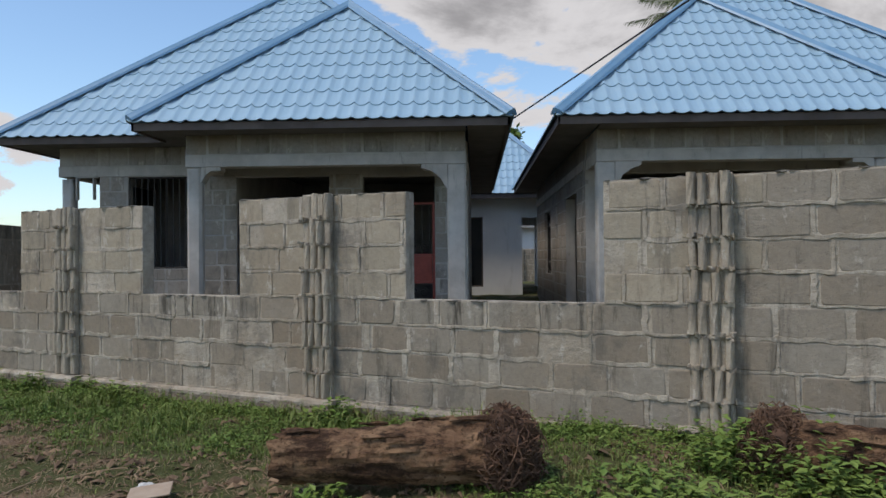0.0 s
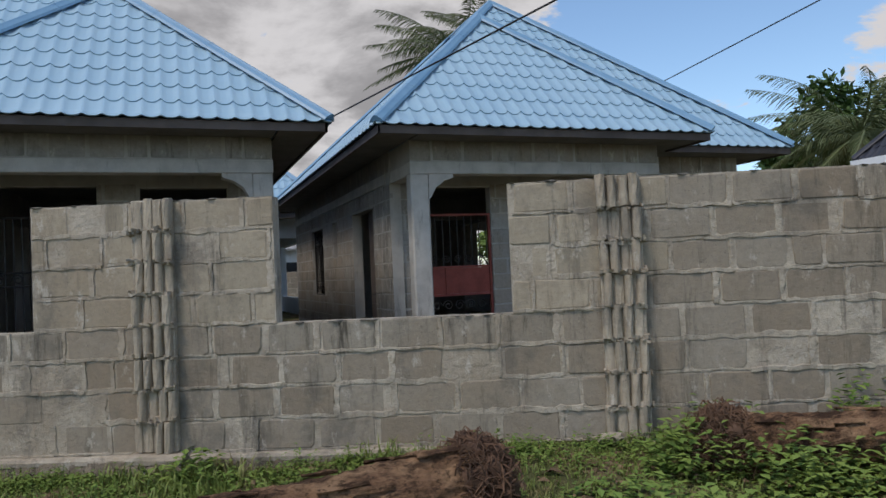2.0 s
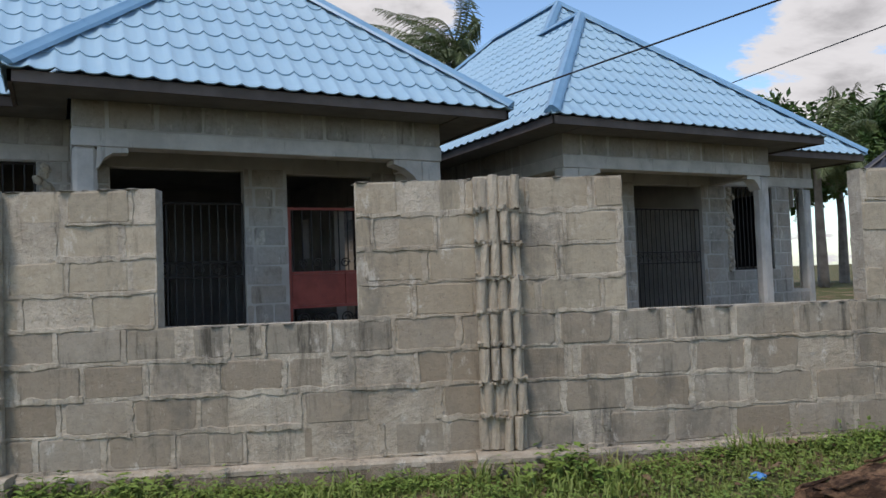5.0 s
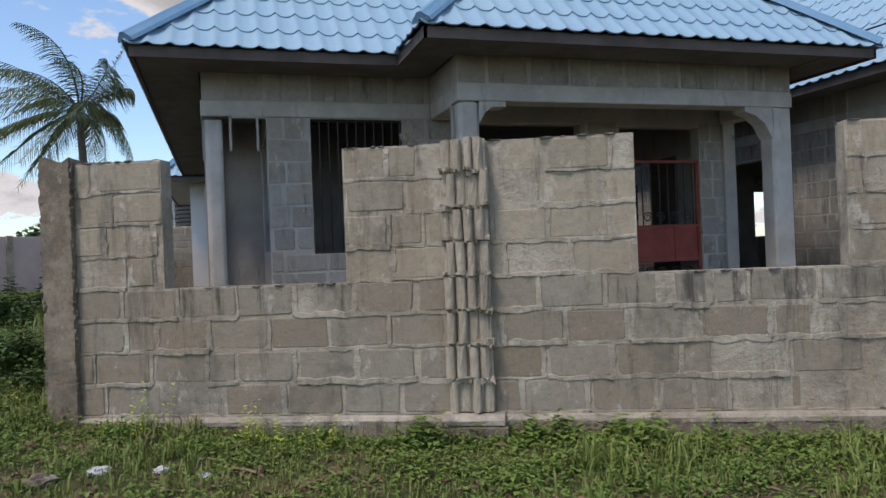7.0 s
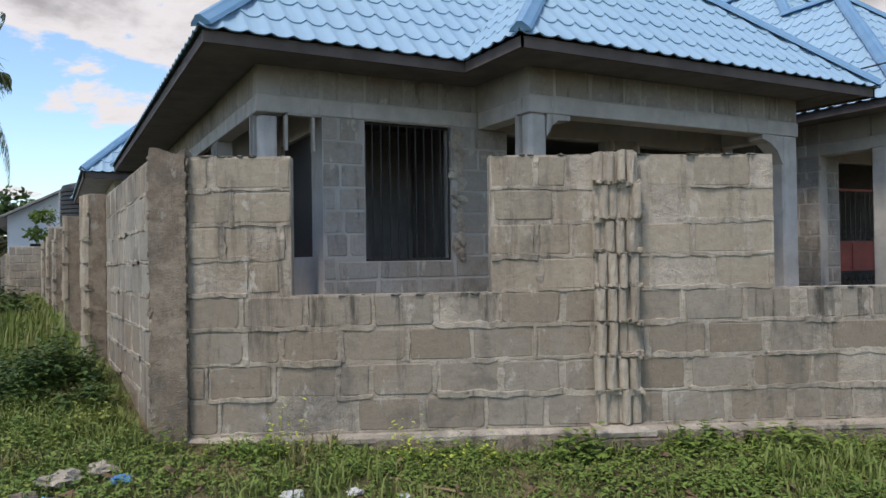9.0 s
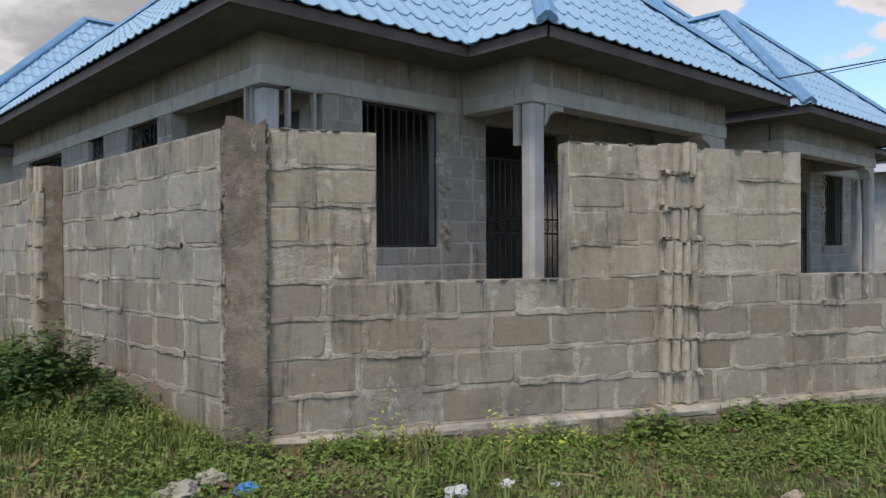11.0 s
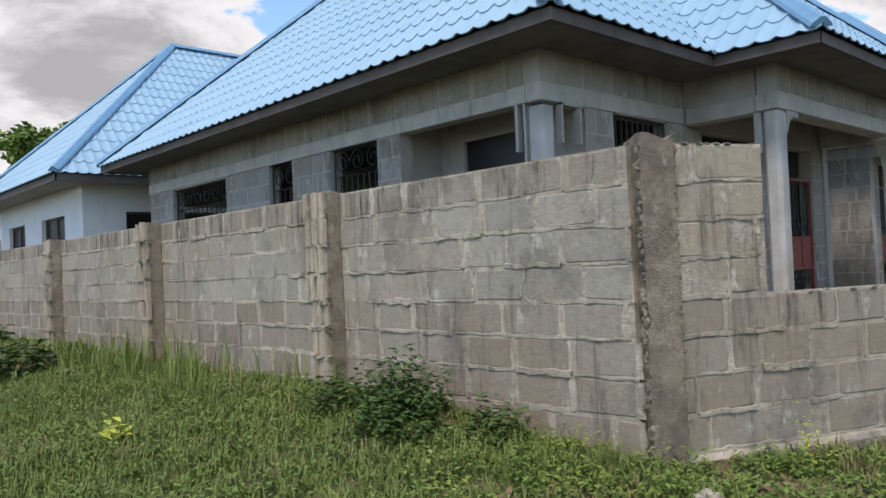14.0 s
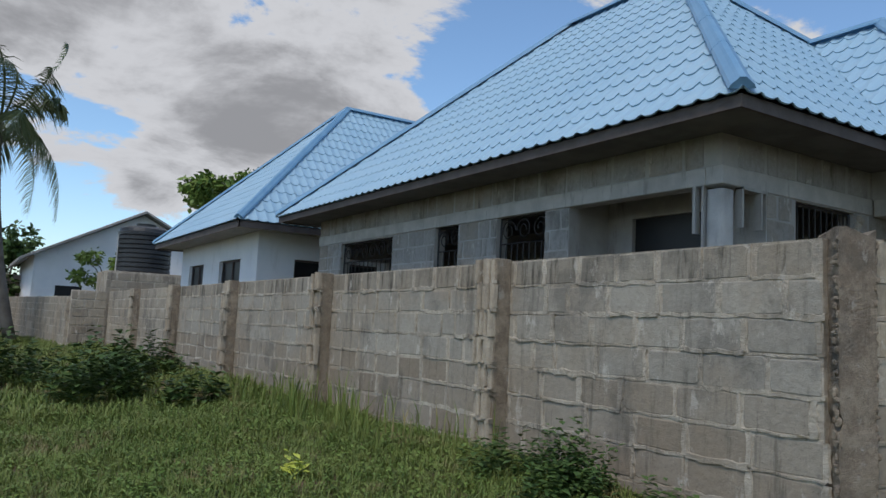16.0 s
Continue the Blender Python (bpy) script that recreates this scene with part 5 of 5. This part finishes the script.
cable("overhead_cable", (0.45, 11.03, 3.44), (10.0, -14.52, 5.89), 0.0)
cable("overhead_cable", (8.3, 17.0, 4.93), (5.4, -12.5, 5.55), 0.05)


# ---- fallen palm logs ----
def palm_log(a, b, ra, rb, seed, label):
    """A rotting trunk from its thin end a to the root end b, with a ball of matted roots."""
    rnd = random.Random(seed)
    a, b = Vector(a), Vector(b)
    d = (b - a).normalized()
    side = d.cross(Vector((0, 0, 1))).normalized()
    up = side.cross(d)
    Lg = empty("fallen_log", (a.x + b.x) / 2, (a.y + b.y) / 2, ground_z((a.x + b.x) / 2, (a.y + b.y) / 2))
    tagged(Lg, label, "log", "fallen palm logs")
    bm = bmesh.new()
    n, m = 46, 40
    rings = []
    for i in range(n + 1):
        t = i / n
        p = a.lerp(b, t)
        r = ra + (rb - ra) * (t ** 1.3)
        ring = []
        for j in range(m):
            q = 2 * math.pi * j / m
            o = noise.noise((t * 3.0 + seed, math.cos(q) * 2.2, math.sin(q) * 2.2)) * 0.10 + noise.noise((t * 9, math.cos(q) * 9, math.sin(q) * 9 + seed)) * 0.11 + 0.025 * math.sin(t * 95 + 2 * math.sin(q))
            rr = r * (1 + o)
            ring.append(bm.verts.new(p + (side * math.cos(q) + up * math.sin(q)) * rr + d * (rnd.uniform(-0.05, 0.05) if i == 0 else 0)))
        rings.append(ring)
    for p, q in zip(rings, rings[1:]):
        for j in range(m):
            bm.faces.new((p[j], p[(j + 1) % m], q[(j + 1) % m], q[j]))
    bm.faces.new(rings[0]); bm.faces.new(rings[-1])
    part("trunk", bm, M["log"], Lg)
    bm = bmesh.new()
    bmesh.ops.create_icosphere(bm, subdivisions=4, radius=1.0)
    c = b + d * rb * 0.25
    for v in bm.verts:
        q = v.co.copy()
        o = 1 + 0.28 * noise.noise(q * 2.1 + Vector((seed, 0, 0))) + 0.10 * noise.noise(q * 7)
        v.co = c + (d * q.x * rb * 0.85 + side * q.y * rb * 1.14 + up * q.z * rb * 1.14) * o
    part("root_ball", bm, M["root"], Lg, "dark matted root ball", True)
    V, Fc = [], []
    for i in range(1500):
        q = Vector((rnd.gauss(0.2, 1), rnd.gauss(0, 1), rnd.gauss(0, 1))).normalized()
        p = c + d * q.x * rb * 0.88 + side * q.y * rb * 1.15 + up * q.z * rb * 1.15
        out = (d * q.x + side * q.y + up * q.z).normalized()
        t = out.cross(Vector((rnd.gauss(0, 1), rnd.gauss(0, 1), rnd.gauss(0, 1)))).normalized()
        l = rnd.uniform(0.05, 0.16)
        p2 = p + t * l * 0.6 + out * l * rnd.uniform(0.0, 0.35)
        p3 = p + t * l + out * l * rnd.uniform(-0.25, 0.25) - Vector((0, 0, l * 0.25))
        w = out.cross(t) * 0.0035
        k = len(V)
        V += [p - w, p + w, p2 + w, p3, p2 - w, p + out * 0.006, p2 + out * 0.008]
        Fc += [(k, k + 5, k + 6, k + 4), (k + 5, k + 1, k + 2, k + 6), (k + 4, k + 6, k + 3), (k + 6, k + 2, k + 3)]
    ob = new("root_fibre", mesh_of("root_fibre", V, Fc, M["root"]))
    tagged(adopt(ob, Lg), kind="stuff")
    # flaking bark strips
    for i in range(16):
        t, q = rnd.uniform(0.05, 0.9), rnd.uniform(0.2, 2.9)
        r = (ra + (rb - ra) * t ** 1.3) * 1.04
        bm = bmesh.new()
        l, w = rnd.uniform(0.08, 0.22), rnd.uniform(0.1, 0.24)
        g = []
        for u in range(4):
            for v in range(3):
                tt, qq = t + l * (u / 3 - 0.5), q + w * (v / 2 - 0.5) * (1 + 0.5 * rnd.random())
                pp = a.lerp(b, min(1, max(0, tt)))
                g.append(bm.verts.new(pp + (side * math.cos(qq) + up * math.sin(qq)) * (r + rnd.uniform(0, 0.018))))
        for u in range(3):
            for v in range(2):
                bm.faces.new((g[u * 3 + v], g[u * 3 + v + 1], g[u * 3 + v + 4], g[u * 3 + v + 3]))
        geo = bmesh.ops.extrude_face_region(bm, geom=bm.faces[:])
        for e in geo["geom"]:
            if isinstance(e, bmesh.types.BMVert):
                e.co += (side * math.cos(q) + up * math.sin(q)) * 0.008
        part("bark_flake", bm, M["log"], Lg)
    return Lg


palm_log((-1.17, 4.36, 0.31), (0.12, 4.38, 0.355), 0.15, 0.195, 3, "rotten brown palm log with a matted root ball")
palm_log((3.2, 3.5, 0.36), (1.78, 4.36, 0.36), 0.18, 0.19, 7, "dark rotten palm log overgrown by green weeds")


# ---- ground cover ----
def fence_coords(x, y):
    p = Vector((x, y)) - F0
    return p.dot(FD), p.dot(FN)


def bare(x, y):
    """Where the soil shows: worn patches out along the path."""
    s, off = fence_coords(x, y)
    if x < -7.6 and y > 8.4 or off > -1.0:
        return 0.0
    return step(0.02, 0.28, noise.noise((x * 0.75 + 4, y * 0.75, 2.0)) + 0.25 * noise.noise((x * 2.6, y * 2.6, 5.0)) + 0.12 * step(-1.2, -2.6, off) + 0.3 * step(-2.2, -3.2, s) * step(-1.5, -2.4, off) * step(-6, -4.5, s))


def blocked(x, y):
    s, off = fence_coords(x, y)
    if off > -0.06 and x > -7.15 - 0.036 * (y - 9.1):
        return True
    if y > 9.0 and x > -7.17 - 0.036 * (y - 9.1):
        return True
    return False


def grass_patch(name, label, count, area, lo, hi, seed, mat, width=0.006, keep=lambda x, y: 1.0, lean=0.5):
    rnd = random.Random(seed)
    V, Fc = [], []
    made = 0
    while made < count:
        x, y = rnd.uniform(area[0], area[1]), rnd.uniform(area[2], area[3])
        if blocked(x, y) or rnd.random() > keep(x, y):
            made += 0.2
            continue
        z = ground_z(x, y) - 0.01
        for b in range(rnd.randint(4, 7)):
            a = rnd.uniform(0, 6.283)
            h = rnd.uniform(lo, hi) * (0.7 + 0.6 * noise.noise((x * 1.3, y * 1.3, 9.0)) * 0.7 + 0.1)
            bend = rnd.uniform(0.15, 1.0) * lean * h
            d = Vector((math.cos(a), math.sin(a), 0))
            w = Vector((-d.y, d.x, 0)) * width * rnd.uniform(0.6, 1.5)
            p = Vector((x + rnd.uniform(-0.05, 0.05), y + rnd.uniform(-0.05, 0.05), z))
            q = p + d * bend * 0.35 + Vector((0, 0, h * 0.6))
            t = p + d * bend + Vector((0, 0, h * (1 - 0.3 * bend / max(h, 0.01))))
            k = len(V)
            V += [p - w, p + w, q + w * 0.8, t, q - w * 0.8]
            Fc += [(k, k + 1, k + 2, k + 4), (k + 4, k + 2, k + 3)]
        made += 1
    ob = new(name, mesh_of(name, V, Fc, M[mat]))
    tagged(ob, label, "grass", kind="stuff")


def weed_patch(name, label, spots, seed, mat="weed", leaf=0.05, category="weeds"):
    """Leafy weeds: stems with small paired leaves. spots: x, y, spread, height, stems."""
    rnd = random.Random(seed)
    V, Fc = [], []
    for x0, y0, spread, high, stems in spots:
        for i in range(stems):
            r, a = spread * math.sqrt(rnd.random()), rnd.uniform(0, 6.283)
            x, y = x0 + r * math.cos(a), y0 + r * math.sin(a)
            if blocked(x, y):
                continue
            z = ground_z(x, y)
            h = high * rnd.uniform(0.45, 1.0) * (1 - 0.55 * (r / spread) ** 2)
            a2 = rnd.uniform(0, 6.283)
            d = Vector((math.cos(a2), math.sin(a2), 0)) * h * rnd.uniform(0, 0.5)
            base = Vector((x, y, z - 0.02))
            top = base + d + Vector((0, 0, h))
            w = Vector((0.003, 0.003, 0))
            k = len(V)
            V += [base - w, base + w, top]
            Fc.append((k, k + 1, k + 2))
            n = max(3, int(h / 0.035))
            for j in range(n):
                t = 0.2 + 0.8 * (j + rnd.random()) / n
                p = base.lerp(top, t)
                az = rnd.uniform(0, 6.283)
                u = Vector((math.cos(az), math.sin(az), rnd.uniform(-0.35, 0.45))).normalized()
                v = u.cross(Vector((0, 0, 1))).normalized()
                l = leaf * rnd.uniform(0.6, 1.35)
                up = Vector((0, 0, l * 0.12))
                k = len(V)
                V += [p, p + u * l * 0.45 + v * l * 0.3 + up, p + u * l, p + u * l * 0.45 - v * l * 0.3 + up]
                Fc += [(k, k + 1, k + 2), (k, k + 2, k + 3)]
    ob = new(name, mesh_of(name, V, Fc, M[mat]))
    tagged(ob, label, category, kind="stuff")


def build_cover():
    near = lambda x, y: (1 - 0.93 * bare(x, y)) * (0.4 + 0.6 * step(-4.2, -1.0, fence_coords(x, y)[1]))
    grass_patch("grass", "short green grass along the front of the wall", 15000, (-9.5, 4.5, 1.8, 9.6), 0.03, 0.10, 1, "grass", 0.0032, near, 1.0)
    grass_patch("grass", "taller tufts of green grass at the wall foot", 2600, (-9.0, 4.5, 2.5, 9.3), 0.10, 0.24, 2, "grass", 0.005, lambda x, y: near(x, y) * step(-1.7, -0.3, fence_coords(x, y)[1]) * step(0.1, 0.3, noise.noise((x * 1.1, y * 1.1, 3.3))), 0.8)
    field = lambda x, y: step(8.0, 9.0, y - 0.15 * (x + 8)) 
    grass_patch("grass", "dense tall green grass beside the long wall", 21000, (-13.8, -7.2, 8.2, 16.0), 0.05, 0.17, 3, "grass", 0.0034, field, 1.0)
    grass_patch("grass", "tall green grass field in the distance", 17000, (-21.0, -7.2, 15.5, 36.0), 0.09, 0.26, 4, "grass", 0.008, lambda x, y: 1.0, 0.9)
    grass_patch("grass", "long upright grass blades against the side wall", 60, (-8.3, -7.3, 11.6, 16.5), 0.3, 0.62, 5, "grass", 0.006, lambda x, y: 1.0, 0.45)
    grass_patch("straw", "dry straw lying on the soil", 3200, (-8.5, 2.5, 2.4, 8.8), 0.03, 0.09, 6, "straw", 0.0025, lambda x, y: bare(x, y) * 0.8 + 0.05, 3.5)
    rnd = random.Random(31)
    spots = []
    for i in range(620):
        s, off = rnd.uniform(-9.2, 4.5), -abs(rnd.gauss(0, 0.95)) - 0.1
        p = F0 + FD * s + FN * off
        if off < -3.2 or bare(p.x, p.y) > 0.5:
            continue
        spots.append((p.x, p.y, rnd.uniform(0.12, 0.32), rnd.uniform(0.06, 0.17), rnd.randint(14, 34)))
    for i in range(170):
        p = F0 + FD * rnd.uniform(-9.0, 5.0) + FN * -rnd.uniform(0.08, 0.4)
        spots.append((p.x, p.y, rnd.uniform(0.08, 0.2), rnd.uniform(0.08, 0.24), rnd.randint(8, 20)))
    weed_patch("weeds", "low creeping broad-leaved green weeds", spots, 41, "weed", 0.035)
    spots = []
    for i in range(900):
        x, y = rnd.uniform(-12.5, -7.3), rnd.uniform(8.4, 16.5)
        spots.append((x, y, rnd.uniform(0.12, 0.4), rnd.uniform(0.08, 0.24), rnd.randint(16, 34)))
    weed_patch("weeds", "creeping green weeds among the field grass", spots, 42, "weed", 0.034)
    bushes = []
    for s, off, r, h, n in ((1.25, -0.45, 0.32, 0.42, 90), (1.0, -0.75, 0.30, 0.40, 90), (1.45, -1.0, 0.35, 0.36, 110), (2.0, -0.95, 0.35, 0.34, 110), (2.3, -0.35, 0.45, 0.55, 90), (2.9, -0.3, 0.4, 0.5, 80), (-2.2, -0.25, 0.25, 0.30, 60), (-2.0, -0.35, 0.2, 0.22, 40), (-6.1, -0.22, 0.18, 0.26, 40), (-5.3, -0.22, 0.16, 0.25, 30), (-4.75, -0.25, 0.28, 0.26, 60), (0.55, -1.35, 0.35, 0.24, 70), (-1.1, -2.0, 0.22, 0.2, 60), (-0.75, -2.05, 0.2, 0.16, 50), (-0.3, -1.95, 0.14, 0.14, 26), (0.9, -1.6, 0.35, 0.22, 70), (0.35, -1.75, 0.25, 0.22, 50), (1.5, -1.5, 0.4, 0.26, 90), (2.0, -1.3, 0.35, 0.34, 80)):
        p = F0 + FD * s + FN * off
        bushes.append((p.x, p.y, r, h, n))
    weed_patch("bush", "bright green leafy bushes at the wall and logs", bushes, 43, "weed", 0.065, "bush")
    weed_patch("bush", "dark green leafy bush against the side wall", [(-7.6, 10.5, 0.3, 0.5, 130), (-7.8, 10.95, 0.32, 0.36, 90), (-7.9, 10.2, 0.3, 0.36, 80), (-7.45, 9.85, 0.2, 0.32, 60)], 44, "leaf_dark", 0.065, "bush")
    weed_patch("bush", "scraggy green shrub in the grass field", [(-9.6, 17.2, 0.6, 1.1, 60), (-9.2, 18.5, 0.5, 0.9, 50), (-8.5, 19.5, 0.5, 0.8, 50), (-8.7, 16.0, 0.4, 0.6, 40), (-10.5, 20.0, 0.7, 1.0, 60)], 45, "leaf_dark", 0.13, "bush")
    tall = []
    for s, off, h, n in ((-7.15, -0.35, 0.42, 12), (-7.0, -0.4, 0.35, 10), (-6.75, -0.3, 0.4, 10), (-7.9, -0.25, 0.5, 10)):
        p = F0 + FD * s + FN * off
        tall.append((p.x, p.y, 0.14, h, n))
    weed_patch("weeds", "thin yellowing weeds at the wall foot", tall, 46, "yellow_leaf", 0.032)
    clumps = [(rnd.uniform(-9.6, -7.4), rnd.uniform(7.6, 9.6), rnd.uniform(0.12, 0.28), rnd.uniform(0.16, 0.34), rnd.randint(20, 40)) for i in range(34)]
    weed_patch("weeds", "light green leafy weeds round the wall corner", clumps, 48, "weed_pale", 0.036)
    weed_patch("weeds", "small bright yellow-green plant in the grass", [(-9.05, 11.7, 0.07, 0.24, 7)], 47, "yellow_leaf", 0.09)


def debris(name, label, count, area, seed):
    """Dry curled leaves, chips and clods on the soil."""
    rnd = random.Random(seed)
    V, Fc = [], []
    for i in range(count):
        x, y = rnd.uniform(area[0], area[1]), rnd.uniform(area[2], area[3])
        if blocked(x, y) or rnd.random() > 0.25 + 0.75 * bare(x, y):
            continue
        p = Vector((x, y, ground_z(x, y) + 0.006))
        a, l = rnd.uniform(0, 6.283), rnd.uniform(0.012, 0.05) * rnd.choice((1, 1, 1, 1.7))
        u = Vector((math.cos(a), math.sin(a), rnd.uniform(-0.25, 0.35)))
        v = Vector((-u.y, u.x, rnd.uniform(-0.3, 0.3))) * rnd.uniform(0.15, 0.5)
        up = Vector((0, 0, l * rnd.uniform(0.15, 0.5)))
        k = len(V)
        V += [p - u * l, p - v * l + up, p + u * l, p + v * l + up * 0.4, p + up * 1.3]
        Fc += [(k, k + 1, k + 4), (k + 1, k + 2, k + 4), (k + 2, k + 3, k + 4), (k + 3, k, k + 4)]
    tagged(new(name, mesh_of(name, V, Fc, M["debris"])), label, "debris", kind="stuff")


build_cover()
debris("debris", "dry brown leaves and chips scattered on the soil", 16000, (-9.5, 3.0, 2.2, 9.3), 91)
for k, (s0, o0, ln, az) in enumerate(((-2.9, -2.0, 0.45, 20), (-3.2, -2.3, 0.35, 75), (-6.6, -1.0, 0.5, 35), (-7.1, -0.8, 0.4, 130), (-4.6, -0.9, 0.5, 160), (-2.6, -1.9, 0.3, 110))):
    x, y = (F0 + FD * s0 + FN * o0)
    d = Vector((math.cos(radians(az)), math.sin(radians(az)), 0))
    pts = [Vector((x, y, 0)) + d * ln * (j / 5 - 0.5) + Vector((0.01 * math.sin(j * 2.1), 0.012 * math.cos(j * 1.7), 0)) for j in range(6)]
    pts = [Vector((q.x, q.y, ground_z(q.x, q.y) + 0.018)) for q in pts]
    tagged(part("stick", tube(bmesh.new(), pts, 0.009, 6, 0.005), M["straw"]), "thin dry stick lying on the ground", "stick", "sticks")


# ---- litter ----
def crumple(name, x, y, size, mat, label, category, seed, flat=0.45):
    bm = bmesh.new()
    bmesh.ops.create_icosphere(bm, subdivisions=3, radius=1)
    z = ground_z(x, y)
    for v in bm.verts:
        o = 1 + 0.5 * noise.noise(v.co * 1.7 + Vector((seed, 0, 0))) + 0.3 * noise.noise(v.co * 4.1 + Vector((0, seed, 0)))
        v.co = Vector((x + v.co.x * size * o, y + v.co.y * size * 0.8 * o, z + size * flat * 0.7 + v.co.z * size * flat * o))
    ob = part(name, bm, mat)
    tagged(ob, label, category)


def fpos(s, off):
    p = F0 + FD * s + FN * off
    return p.x, p.y


for i, (s, off, size, m, nm, lb, ct) in enumerate((
        (-7.75, -1.05, 0.06, "rag_white", "plastic_bag", "crumpled white plastic bag in the weeds", "litter"),
        (-7.45, -0.95, 0.04, "rag_white", "plastic_bag", "small white plastic scrap in the weeds", "litter"),
        (-7.2, -0.95, 0.035, "rag_white", "plastic_bag", "small white plastic scrap in the weeds", "litter"),
        (-6.9, -1.35, 0.045, "rag_blue", "plastic_bag", "dark blue plastic scrap on the grass", "litter"),
        (-8.95, -1.1, 0.09, "rag_blue", "plastic_bag", "crumpled blue plastic bag on the ground", "litter"),
        (-8.7, -0.75, 0.06, "rag_blue", "plastic_bag", "crumpled blue plastic bag in the weeds", "litter"),
        (-5.85, -1.5, 0.05, "rag_blue", "plastic_bag", "torn blue wrapper on the grass", "litter"),
        (-6.05, -1.35, 0.06, "card", "stone", "flat brown stone on the soil", "stone"),
        (-8.0, -1.2, 0.08, "concrete_raw", "stone", "rough brown stone on the soil", "stone"),
        (-9.0, -0.75, 0.10, "mortar", "rubble_chunk", "broken grey mortar chunk", "rubble"),
        (-8.85, -0.6, 0.08, "mortar", "rubble_chunk", "broken grey mortar chunk", "rubble"),
        (-9.1, -0.95, 0.07, "concrete_raw", "rubble_chunk", "broken brown concrete chunk", "rubble"),
        (-2.35, -2.05, 0.06, "rag_white", "plastic_bag", "crumpled white plastic bag beside cardboard", "litter"),
        (-1.1, -0.6, 0.05, "rag_blue", "plastic_bag", "small blue plastic scrap in the grass", "litter"),
        (0.62, -0.12, 0.09, "mortar", "rubble_chunk", "grey mortar rubble by the pilaster foot", "rubble"))):
    crumple(nm, *fpos(s, off), size, M[m], lb, ct, i * 3.7)

cx, cy = fpos(-2.2, -2.15)
card_bm = bmesh.new()
box(card_bm, -0.13, 0.12, -0.09, 0.09, 0, 0.012, 0.003, turn=pose(cx, cy, ground_z(cx, cy) + 0.045, 8, -6, 15))
tagged(part("cardboard_piece", card_bm, M["card"]), "flattened brown cardboard piece on the soil", "cardboard")
